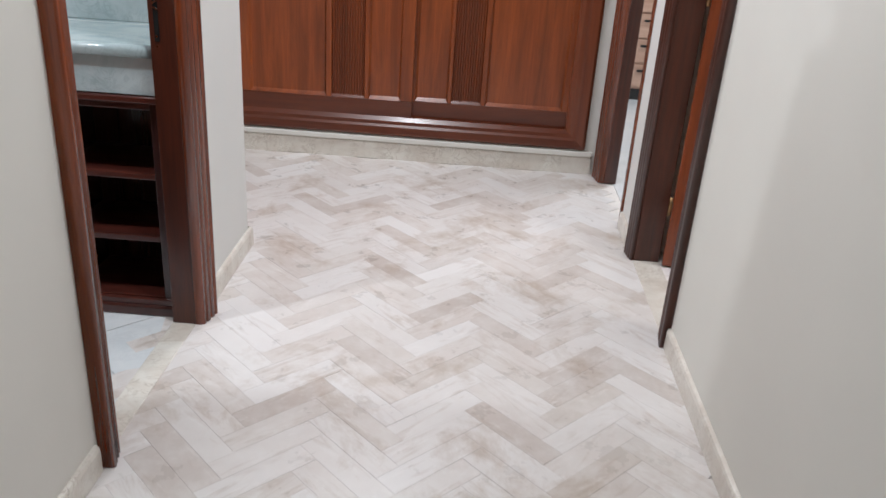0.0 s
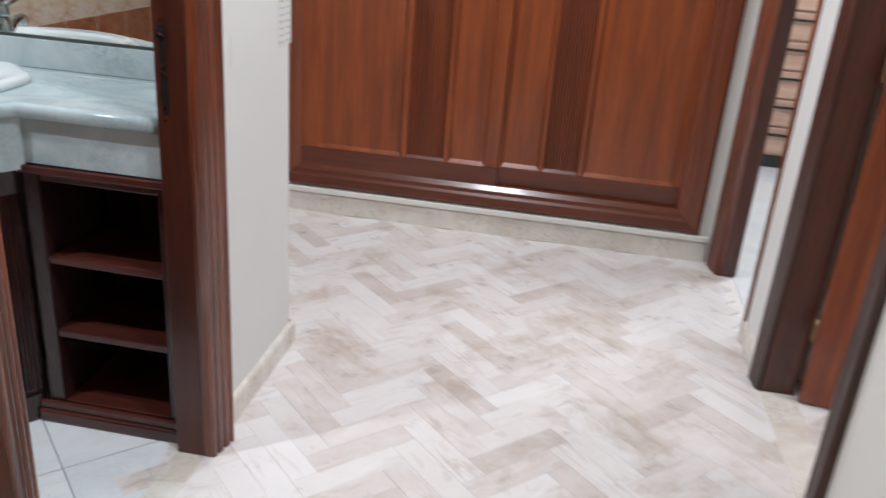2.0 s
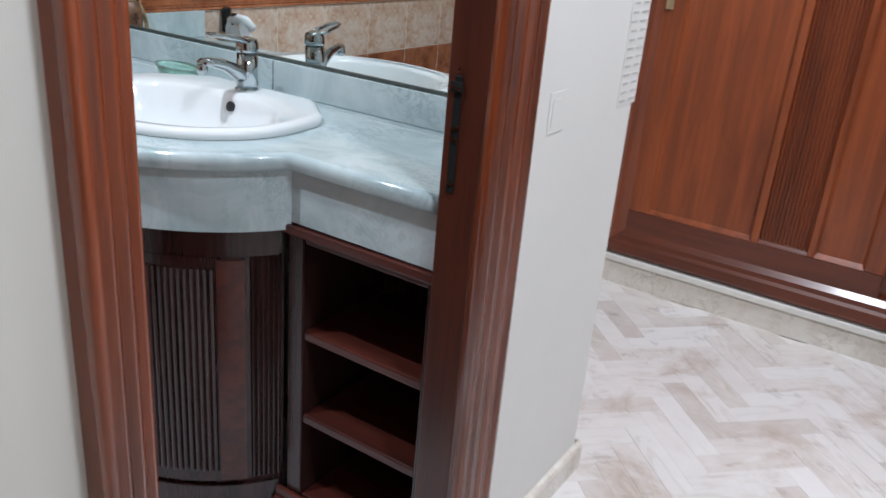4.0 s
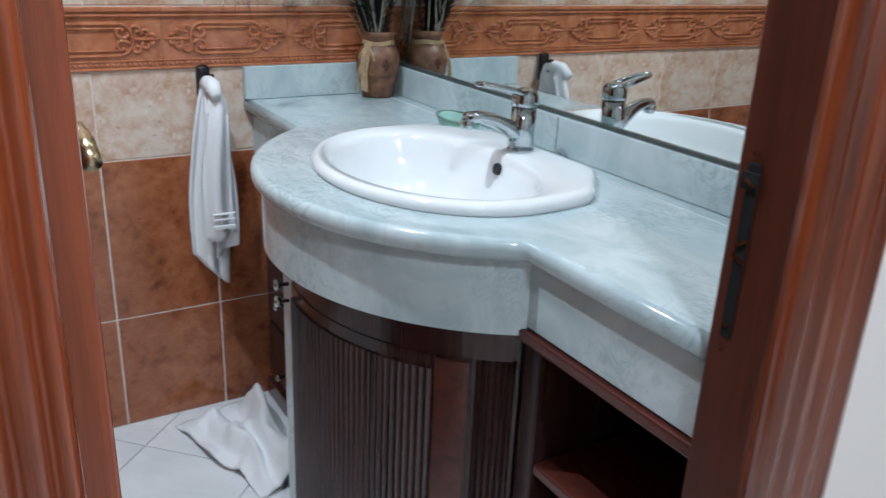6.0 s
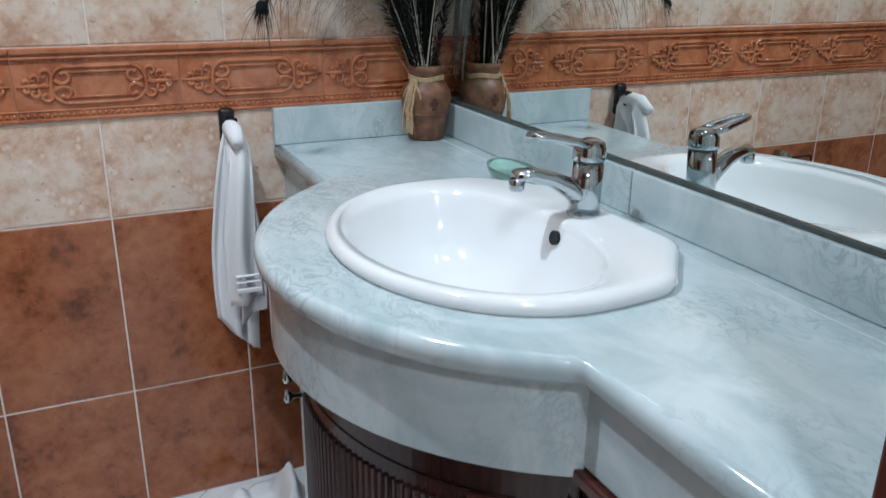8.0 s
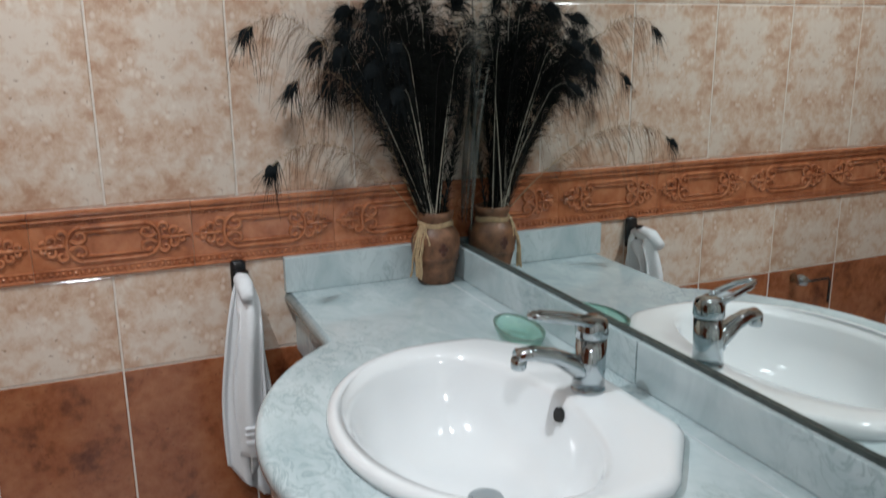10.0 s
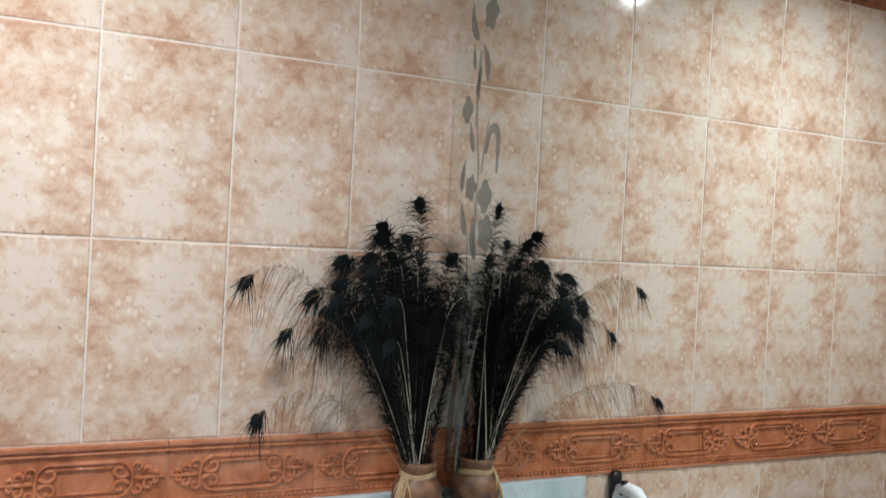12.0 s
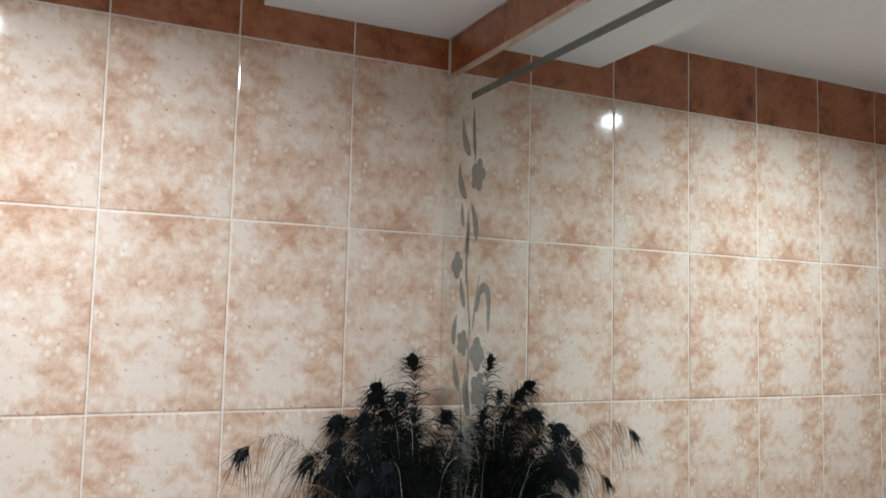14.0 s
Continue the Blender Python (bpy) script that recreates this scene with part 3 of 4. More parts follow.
# the strip of terracotta above the mirror
full = tile_mesh("terracotta_tile", TW - JOINT, 0.095, TILE_BROWN)
for k in range(6):
    x0 = BACK + 0.012 + TW * k
    w = min(TW, 0.038 - x0)
    me = full if w == TW else tile_mesh("terracotta_tile", w - JOINT, 0.095, TILE_BROWN)
    lay(me, "terracotta_tile", top_wall, pose(x0 + w / 2, MIR - 0.003, 2.3625, 0, 0, -90))


def frieze_mesh(w, h):
    """A relief tile: bead at the top, rope at the bottom, a double-lined cartouche with scrolls between leafy sprays. Face towards +x."""
    bm = bmesh.new()
    a, b = w / 2 - 0.0004, h / 2 - 0.0006
    box(bm, -0.003, 0.004, -a, a, -b, b)
    box(bm, 0.003, 0.011, -a, a, b - 0.012, b, 0.003, 2)
    tube(bm, [(0.006, -a, b - 0.019), (0.006, a, b - 0.019)], 0.0035, 6)
    tube(bm, [(0.005, -a, -b + 0.022), (0.005, a, -b + 0.022)], 0.002, 6)
    box(bm, 0.003, 0.008, -a, a, -b, -b + 0.007, 0.002, 1)
    n = 26
    for k in range(n):
        y = -a + (k + 0.5) * 2 * a / n
        bmesh.ops.create_icosphere(bm, subdivisions=1, radius=0.0052, matrix=Matrix.Translation((0.0045, y, -b + 0.0135)))
    for k in range(40):
        y = -a + (k + 0.5) * 2 * a / 40
        box(bm, 0.0035, 0.0065, y - 0.0022, y + 0.0022, b - 0.0275, b - 0.0235)
    mid = -0.001
    hh = 0.036

    def line(pts, r):
        tube(bm, [(0.0055, y, z + mid) for y, z in pts], [q * 1.3 for q in r] if isinstance(r, list) else r * 1.3, 6)
    # outer and inner lines of the cartouche
    for s in (1, -1):
        line([(-0.062, s * hh), (0.062, s * hh)], 0.0034)
        line([(-0.058, s * (hh - 0.011)), (0.058, s * (hh - 0.011))], 0.0026)
    for e in (1, -1):
        arc = [(e * (0.062 + 0.028 * math.sin(t)), hh * math.cos(t)) for t in (math.pi * k / 14 for k in range(15))]
        line(arc, 0.0034)
        # C-scrolls that curl inwards over the ends
        for s in (1, -1):
            curl = []
            for k in range(19):
                t = k / 18
                ang = 0.35 + 4.9 * t
                q = 0.0185 * (1 - 0.7 * t)
                curl.append((e * (0.066 + q * math.cos(ang)), s * (0.0155 - q * math.sin(ang) * 0.95 + 0.002)))
            line(curl, [0.0042 - 0.0012 * k / 18 for k in range(19)])
            bmesh.ops.create_icosphere(bm, subdivisions=1, radius=0.0058, matrix=Matrix.Translation((0.006, curl[-1][0], curl[-1][1] + mid)))
        # leafy spray towards the tile's edge: a bud and paired curls
        line([(e * 0.092, 0), (e * 0.12, 0), (e * 0.152, 0)], [0.003, 0.0046, 0.002])
        bmesh.ops.create_icosphere(bm, subdivisions=1, radius=0.0062, matrix=Matrix.Translation((0.005, e * 0.1, mid)))
        for s in (1, -1):
            for cy, cz, size, way in ((0.104, 0.021, 0.012, 1), (0.124, 0.0135, 0.0095, 1), (0.139, 0.0065, 0.006, 1)):
                curl = []
                for k in range(13):
                    t = k / 12
                    ang = math.pi * 0.95 - 4.4 * t * way
                    q = size * (1 - 0.62 * t)
                    curl.append((e * (cy - 0.004 + q * math.cos(ang)), s * (cz + q * math.sin(ang))))
                curl.insert(0, (e * (cy - size - 0.001), 0.0))
                line(curl, [0.002 + 0.0016 * math.sin(math.pi * (0.15 + 0.8 * k / 13)) for k in range(14)])
                bmesh.ops.create_icosphere(bm, subdivisions=1, radius=size * 0.36, matrix=Matrix.Translation((0.0055, curl[-1][0], curl[-1][1] + mid)))
    me = bpy.data.meshes.new("frieze_tile")
    bmesh.ops.recalc_face_normals(bm, faces=bm.faces)
    bm.to_mesh(me)
    bm.free()
    me.materials.append(FRIEZE)
    for f in me.polygons:
        f.use_smooth = len(f.vertices) == 4 and f.area < 0.0004 or len(f.vertices) == 3
    return me


FW = 0.314
whole = frieze_mesh(FW, 0.146)
for k in range(-8, 1):
    lay(whole, "frieze_tile", back_wall, pose(BACK, 2.869 + FW * (k + 0.5), 1.0215))


# cut tile at the corner, the rest of the run
def cut_mesh(me, y_from, y_to):
    bm = bmesh.new()
    bm.from_mesh(me)
    for y, sign in ((y_from, -1), (y_to, 1)):
        bmesh.ops.bisect_plane(bm, geom=bm.verts[:] + bm.edges[:] + bm.faces[:], plane_co=(0, y, 0), plane_no=(0, sign, 0), clear_outer=True)
    out = bpy.data.meshes.new("frieze_tile")
    bm.to_mesh(out)
    bm.free()
    out.materials.append(FRIEZE)
    return out


lay(cut_mesh(whole, -0.2, MIR - 0.003 - 2.869 - FW * 1.5), "frieze_tile", back_wall, pose(BACK, 2.869 + FW * 1.5, 1.0215))

# ---- mirror with etched vine ----
MX0, MX1, MZ0, MZ1 = BACK + 0.004, 0.06, 0.945, 2.31
mirror = thing("wall_mirror", ((MX0 + MX1) / 2, MIR - 0.004, MZ0), "large frameless wall mirror with an etched flower vine", "mirror")
part("pane", boxed(MX0, MX1, MIR - 0.008, MIR - 0.0035, MZ0, MZ1), MIRROR, mirror)
MY = MIR - 0.0085
part("bottom_edge", boxed(MX0, MX1, MIR - 0.0135, MIR - 0.0082, MZ0 - 0.004, MZ0 + 0.007, 0.001), EDGE, mirror, "dark lower edge strip")
part("top_edge", boxed(MX0, MX1, MIR - 0.012, MIR - 0.0082, MZ1 - 0.006, MZ1 + 0.006, 0.001), TILE_CREAM, mirror, "pale grout line")
part("etched_line", boxed(MX0 + 0.135, MX1, MY - 0.0006, MY, 2.226, 2.242), ETCHED, mirror, "frosted line")


def etched_blob(name, pts, thick=0.0006):
    bm = bmesh.new()
    f = [bm.verts.new((x, MY - thick, z)) for x, z in pts]
    g = [bm.verts.new((x, MY, z)) for x, z in pts]
    n = len(pts)
    bm.faces.new(f)
    for k in range(n):
        bm.faces.new((f[k], f[(k + 1) % n], g[(k + 1) % n], g[k]))
    return part(name, bm, ETCHED, mirror)


def etched_leaf(x, z, length, width, lean, bend):
    left, right = [], []
    for k in range(13):
        t = k / 12
        a = lean + bend * t
        cx = x + length * t * math.sin(lean + bend * t * 0.5)
        cz = z + length * t * math.cos(lean + bend * t * 0.5)
        w = width * math.sin(math.pi * t ** 0.7) * 0.5
        left.append((cx - w * math.cos(a), cz + w * math.sin(a)))
        right.append((cx + w * math.cos(a), cz - w * math.sin(a)))
    etched_blob("etched_leaf", left[:-1] + right[::-1][:-1])


def etched_flower(x, z, r, petals=5):
    pts = []
    for k in range(40):
        a = 2 * math.pi * k / 40
        q = r * (0.72 + 0.30 * abs(math.cos(petals * a / 2)))
        pts.append((x + q * math.cos(a), z + q * 1.15 * math.sin(a)))
    etched_blob("etched_flower", pts)


# flowers: x, z, radius, petals
for x, z, q, petals in ((-1.278, 2.043, 0.033, 5), (-1.374, 1.843, 0.028, 4), (-1.338, 1.662, 0.027, 5), (-1.268, 1.640, 0.033, 4), (-1.258, 1.560, 0.036, 5), (-1.352, 1.40, 0.036, 3)):
    etched_flower(x, z, q, petals)
# leaves: x, z at the foot, length, width, lean, bend
for leaf in ((-1.294, 2.090, 0.115, 0.013, -0.15, 0.15), (-1.318, 2.094, 0.105, 0.024, -0.75, 0.75), (-1.332, 1.996, 0.10, 0.024, -0.95, 1.15), (-1.282, 1.893, 0.095, 0.022, 0.05, -0.7),
             (-1.345, 1.93, 0.06, 0.014, -0.35, 0.4), (-1.332, 1.742, 0.075, 0.020, -0.5, 0.4), (-1.384, 1.655, 0.075, 0.022, -0.1, 0.6), (-1.352, 1.552, 0.085, 0.026, -0.55, 0.4),
             (-1.30, 1.50, 0.10, 0.03, -0.5, 0.6), (-1.330, 1.865, 0.075, 0.016, 0.1, 0.25)):
    etched_leaf(*leaf)
# a leaf bent over like a hook
hooked = []
for k in range(17):
    a = math.pi * k / 16
    hooked.append((-1.241 - 0.032 * math.cos(a), 1.758 + 0.040 * math.sin(a)))
outer_line = [(-1.277, 1.735)] + hooked + [(-1.216, 1.69)]
inner_line = [(-1.272, 1.733)] + [(-1.2435 - 0.017 * math.cos(math.pi * k / 16), 1.752 + 0.026 * math.sin(math.pi * k / 16)) for k in range(17)] + [(-1.221, 1.688)]
etched_blob("etched_leaf", outer_line + inner_line[::-1])
# stems, and long blades of grass below the flowers
for leaf in ((-1.328, 1.79, 0.18, 0.006, 0.02, 0.0), (-1.318, 1.86, 0.11, 0.005, -0.05, 0.1), (-1.300, 1.68, 0.16, 0.005, -0.2, 0.1), (-1.290, 1.69, 0.13, 0.005, 0.12, 0.2), (-1.312, 1.50, 0.22, 0.006, 0.03, 0.0), (-1.292, 2.07, 0.07, 0.004, -0.1, 0.1),
             (-1.375, 1.0, 0.42, 0.013, 0.16, 0.12), (-1.345, 0.99, 0.40, 0.011, 0.10, -0.1), (-1.385, 1.02, 0.44, 0.009, 0.10, 0.1), (-1.335, 1.05, 0.34, 0.014, 0.1, 0.3), (-1.395, 1.0, 0.30, 0.016, 0.0, 0.3), (-1.33, 1.2, 0.36, 0.007, 0.02, -0.12)):
    etched_leaf(*leaf)
for k in range(6):
    etched_leaf(-1.325 + 0.004 * k, 1.40 + 0.013 * k, 0.034, 0.008, 1.2, 0.5)

# ---- washstand ----
CX, CY, CR = -0.703, 3.347, 0.49
TOP, SLAB = 0.867, 0.036


def bow(radius, y_left, y_right, x_left, x_right, y_back, n=40):
    """The outline of the washstand: straight wings and a round belly between them."""
    a0 = math.asin((CY - y_left) / radius)
    a1 = math.asin((CY - y_right) / radius)
    pts = [(x_right, y_back), (x_left, y_back), (x_left, y_left)]
    start, stop = math.pi + a0, 2 * math.pi - a1
    for k in range(n + 1):
        a = start + (stop - start) * k / n
        pts.append((CX + radius * math.cos(a), CY + radius * math.sin(a)))
    pts.append((x_right, y_right))
    return pts


counter = thing("marble_counter", (CX, CY, TOP), "pale bluish marble washstand counter with a bowed front", "counter")


def rim_r(a, grow=0.0):
    """Outline of the basin's rim: an oval front, a straight back with cut corners."""
    c, s = math.cos(a), math.sin(a)
    r = 1 / math.sqrt((c / 0.293) ** 2 + (s / (0.240 if s < 0 else 0.40)) ** 2)
    if s > 0:
        r = min(r, 0.218 / s)
        r = min(r, 0.272 / (abs(c) * 0.6626 + s * 0.749))
    return r + grow


BCX, BCY = -0.668, 3.198
RIGHT = 0.062


def holed_slab():
    """The counter's slab: rounded front edge, and a hole under the basin."""
    bm = bmesh.new()
    layers = []
    for inset, z in ((0.012, TOP), (0.005, TOP - 0.003), (0.001, TOP - 0.009), (0.0, TOP - 0.016), (0.001, TOP - 0.026), (0.006, TOP - 0.033), (0.012, TOP - SLAB)):
        pts = bow(CR - inset, 3.060 + inset, 3.101 + inset, BACK + 0.003, RIGHT, MIR - 0.0045, 56)
        layers.append([bm.verts.new((x, y, z)) for x, y in pts])
    n = len(layers[0])
    for a, b in zip(layers, layers[1:]):
        for k in range(n):
            f = bm.faces.new((a[k], a[(k + 1) % n], b[(k + 1) % n], b[k]))
            f.smooth = True
    hole = [[bm.verts.new((BCX + rim_r(t, -0.02) * math.cos(t), BCY + rim_r(t, -0.02) * math.sin(t), z)) for t in (2 * math.pi * k / 60 for k in range(60))] for z in (TOP, TOP - SLAB)]
    for k in range(60):
        bm.faces.new((hole[0][k], hole[0][(k + 1) % 60], hole[1][(k + 1) % 60], hole[1][k]))
    for loop, ring in ((layers[0], hole[0]), (layers[-1], hole[1])):
        edges = [bm.edges.get((loop[k], loop[(k + 1) % n])) for k in range(n)] + [bm.edges.get((ring[k], ring[(k + 1) % 60])) for k in range(60)]
        bmesh.ops.triangle_fill(bm, edges=edges, use_beauty=True)
    return bm


part("slab", holed_slab(), COUNTER, counter)
outer = bow(CR - 0.018, 3.082, 3.120, BACK + 0.0035, RIGHT - 0.0005, 3.3, 48)[2:]
inner = bow(CR - 0.04, 3.102, 3.140, BACK + 0.0035, RIGHT - 0.0005, 3.3, 48)[2:]
for a, b, low in ((0, 2, 0.724), (1, len(outer) - 1, 0.708), (len(outer) - 2, len(outer), 0.724)):
    face = [tuple(p) for p in outer[a:b]] + [tuple(p) for p in inner[a:b]][::-1]
    part("apron", prism(bmesh.new(), face, low, TOP - SLAB - 0.0005), COUNTER, counter, "curved marble apron" if low < 0.72 else "straight marble apron")
for x0, x1 in ((BACK + 0.024, -0.689), (-0.686, RIGHT)):
    part("upstand", boxed(x0, x1, 3.468, MIR - 0.0045, TOP + 0.0005, 0.944, 0.002), COUNTER, counter, "low marble upstand")
part("upstand", boxed(BACK + 0.003, BACK + 0.0235, 3.060, MIR - 0.005, TOP + 0.0005, 0.950, 0.002), COUNTER, counter, "low marble upstand")
part("strip", boxed(BACK + 0.03, RIGHT, 3.432, 3.4335, TOP - 0.001, TOP + 0.0008), FLOOR_MARBLE, counter, "thin pale line along the back of the counter")

# curved reeded cabinet under the belly
cab = thing("curved_cabinet", (CX, CY, 0), "dark mahogany curved cabinet with a reeded door", "cabinet")
KR = 0.420


def ring_wall(radius, thick, a0, a1, z0, z1, reeds=0, depth=0.0):
    outer_pts, inner_pts = [], []
    n = reeds * 4 if reeds else 28
    for k in range(n + 1):
        a = a0 + (a1 - a0) * k / n
        r = radius + (depth * (abs(math.sin(math.pi * reeds * k / n)) - 0.5) if reeds else 0)
        outer_pts.append((CX + r * math.cos(a), CY + r * math.sin(a)))
        inner_pts.append((CX + (radius - thick) * math.cos(a), CY + (radius - thick) * math.sin(a)))
    return prism(bmesh.new(), outer_pts + inner_pts[::-1], z0, z1)


D = math.radians
part("body", ring_wall(KR - 0.008, 0.02, D(250), D(332), 0.0, 0.712), VANITY, cab)
part("side", boxed(CX + (KR - 0.03) * math.cos(D(250)) - 0.02, CX + (KR - 0.03) * math.cos(D(250)), CY + (KR - 0.01) * math.sin(D(250)), 3.44, 0.0, 0.712), VANITY, cab)
part("top_rail", ring_wall(KR + 0.002, 0.012, D(251), D(330), 0.635, 0.7075), VANITY, cab)
part("plinth", ring_wall(KR + 0.004, 0.012, D(251), D(330), 0.0, 0.075), VANITY, cab)
cab_door = part("door", ring_wall(KR + 0.004, 0.011, D(257.5), D(321), 0.09, 0.635), VANITY, cab)
part("reeded_panel", ring_wall(KR + 0.007, 0.006, D(259.5), D(312.5), 0.12, 0.61, 30, 0.006), VANITY, cab_door, "vertical reeding")
part("stile", ring_wall(KR + 0.010, 0.007, D(313), D(320.5), 0.095, 0.63), VANITY_SHELF, cab_door)
part("edge_strip", boxed(-0.868, -0.815, 2.942, 2.962, 0.0, 0.625, 0.003), COUNTER, cab, "pale bluish edge strip")
part("side_panel", ring_wall(KR - 0.002, 0.011, D(322), D(331), 0.09, 0.635, 6, 0.005), VANITY, cab, "reeded side panel")


def knob(parent, x, y, z, dx, dy):
    part("knob", tube(bmesh.new(), [(x, y, z), (x + dx * 0.014, y + dy * 0.014, z), (x + dx * 0.018, y + dy * 0.018, z), (x + dx * 0.026, y + dy * 0.026, z), (x + dx * 0.03, y + dy * 0.03, z)], [0.004, 0.004, 0.010, 0.011, 0.006], 14), CHROME, parent, "small chrome knob", True)


for z in (0.60, 0.635):
    knob(cab_door, CX + (KR + 0.01) * math.cos(D(258.5)), CY + (KR + 0.01) * math.sin(D(258.5)), z, math.cos(D(258.5)), math.sin(D(258.5)))

# drawers in the left wing
drawers = thing("drawer_unit", (-1.3, 3.28, 0), "dark mahogany drawer unit with chrome knobs", "cabinet")
part("body", boxed(BACK + 0.004, -1.105, 3.122, 3.44, 0.0, 0.722), VANITY, drawers)
part("plinth", boxed(BACK + 0.004, -1.105, 3.092, 3.1215, 0.0, 0.055, 0.004), VANITY_SHELF, drawers)
for z0, z1 in ((0.245, 0.715), (0.062, 0.238)):
    d = part("drawer_front", boxed(BACK + 0.008, -1.11, 3.102, 3.1215, z0, z1, 0.004), VANITY, drawers)
    knob(d, -1.315, 3.1015, 0.335 if z1 > 0.5 else 0.12, 0, -1)

# open shelves in the right wing
shelf = thing("shelf_unit", (-0.13, 3.3, 0), "dark mahogany open shelf unit under the counter", "shelf")
part("side", boxed(-0.318, -0.276, 3.142, 3.44, 0.03, 0.722, 0.003), VANITY, shelf)
part("side", boxed(0.026, 0.062, 3.142, 3.44, 0.03, 0.722, 0.003), VANITY, shelf)
part("back", boxed(-0.2755, 0.0255, 3.42, 3.44, 0.03, 0.722), VANITY, shelf)
part("top_rail", boxed(-0.276, 0.026, 3.146, 3.17, 0.672, 0.712, 0.003), VANITY_SHELF, shelf)
part("top_bead", boxed(-0.305, 0.062, 3.110, 3.1415, 0.700, 0.7195, 0.004), VANITY_SHELF, shelf)
for z in (0.455, 0.25):
    part("shelf_board", boxed(-0.2755, 0.0255, 3.146, 3.4195, z, z + 0.021, 0.004), VANITY_SHELF, shelf)
part("bottom_board", boxed(-0.2755, 0.0255, 3.146, 3.4195, 0.04, 0.06, 0.003), VANITY_SHELF, shelf)
part("plinth", boxed(-0.34, 0.062, 3.118, 3.1415, 0.0, 0.036, 0.006), VANITY_SHELF, shelf)
part("plinth", boxed(-0.34, 0.062, 3.128, 3.1418, 0.036, 0.058, 0.004), VANITY_SHELF, shelf)

# ---- basin ----
def bowl_r(a, k):
    c, s = math.cos(a), math.sin(a)
    return k / math.sqrt((c / 0.252) ** 2 + (s / (0.207 if s < 0 else 0.137)) ** 2)


basin = thing("wash_basin", (BCX, BCY, TOP), "white glazed drop-in oval wash basin", "sink")
bm = bmesh.new()
N = 72
levels = [("rim", 0.0, 0.0005), ("rim", 0.004, 0.008), ("rim", 0.002, 0.016), ("rim", -0.006, 0.0215), ("rim", -0.018, 0.0225), ("mix", 0.5, 0.0205), ("bowl", 1.03, 0.0185), ("bowl", 0.985, 0.014), ("bowl", 0.95, 0.002),
          ("bowl", 0.90, -0.03), ("bowl", 0.80, -0.07), ("bowl", 0.62, -0.105), ("bowl", 0.38, -0.122), ("bowl", 0.10, -0.128)]
rings = []
for kind, k, z in levels:
    ring = []
    for i in range(N):
        a = 2 * math.pi * i / N
        if kind == "rim":
            r = rim_r(a, k)
        elif kind == "bowl":
            r = bowl_r(a, k)
        else:
            r = rim_r(a, -0.018) * (1 - k) + bowl_r(a, 1.03) * k
        ring.append(bm.verts.new((BCX + r * math.cos(a), BCY + r * math.sin(a) - (0.0 if kind == "rim" else 0.012 * (1 if kind == "bowl" else 0.5)), TOP + z)))
    rings.append(ring)
for a, b in zip(rings, rings[1:]):
    for i in range(N):
        bm.faces.new((a[i], a[(i + 1) % N], b[(i + 1) % N], b[i]))
bm.faces.new(rings[-1])
part("bowl", bm, CERAMIC, basin, "", True)
part("overflow_hole", tube(bmesh.new(), [(BCX + 0.004, BCY + 0.1210, TOP - 0.0135), (BCX + 0.004, BCY + 0.1090, TOP - 0.0105)], 0.0115, 22), DARK_HOLE, basin, "dark overflow hole")
part("drain", lathe(bmesh.new(), ((0.028, 0), (0.028, 0.003), (0.02, 0.004)), (BCX, BCY - 0.012, TOP - 0.129), 24), CHROME, basin, "chrome drain")

# ---- mixer tap ----
fx, fy, fz = -0.668, 3.364, TOP + 0.0205
tap = thing("mixer_tap", (fx, fy, fz), "chrome single-lever mixer tap on the basin", "tap")
part("base", lathe(bmesh.new(), ((0.027, 0), (0.027, 0.004), (0.0245, 0.007)), (fx, fy, fz), 28), CHROME, tap, "", True)
part("body", tube(bmesh.new(), [(fx, fy, fz + 0.005), (fx, fy + 0.002, fz + 0.045), (fx - 0.001, fy + 0.004, fz + 0.084)], [0.0255, 0.0245, 0.024], 28), CHROME, tap, "", True)
spout = bmesh.new()
# a flattened spout that rises from the foot of the body and ends in a round outlet
path = [(0.0, 0.0, 0.022), (-0.004, -0.030, 0.046), (-0.009, -0.060, 0.062), (-0.014, -0.092, 0.070), (-0.017, -0.118, 0.070)]
wide = [0.0205, 0.0195, 0.017, 0.0155, 0.0145]
thick = [0.021, 0.016, 0.0125, 0.011, 0.010]
loops = []
for (dx, dy, dz), w, h in zip(path, wide, thick):
    loops.append([spout.verts.new((fx + dx + w * math.cos(q), fy + dy + 0.3 * h * math.sin(q), fz + dz + h * math.sin(q))) for q in (2 * math.pi * k / 20 for k in range(20))])
for a, b in zip(loops, loops[1:]):
    for k in range(20):
        spout.faces.new((a[k], a[(k + 1) % 20], b[(k + 1) % 20], b[k]))
spout.faces.new(loops[0][::-1])
spout.faces.new(loops[-1])
spout_part = part("spout", spout, CHROME, tap, "flattened chrome spout", True)
part("outlet", lathe(bmesh.new(), ((0.0105, 0), (0.0125, 0.003), (0.0125, 0.017), (0.010, 0.019)), (fx - 0.0165, fy - 0.115, fz + 0.047), 22), CHROME, spout_part, "", True)
part("collar", lathe(bmesh.new(), ((0.0238, 0), (0.0238, 0.003)), (fx - 0.001, fy + 0.004, fz + 0.0843), 28), EDGE, tap, "dark gap under the cap")
part("cap", lathe(bmesh.new(), ((0.0255, 0), (0.0262, 0.003), (0.0255, 0.020), (0.0225, 0.028), (0.012, 0.033)), (fx - 0.001, fy + 0.004, fz + 0.0875), 28), CHROME, tap, "", True)
lever = bmesh.new()
lx, ly, lz = fx - 0.001, fy + 0.004, fz + 0.112
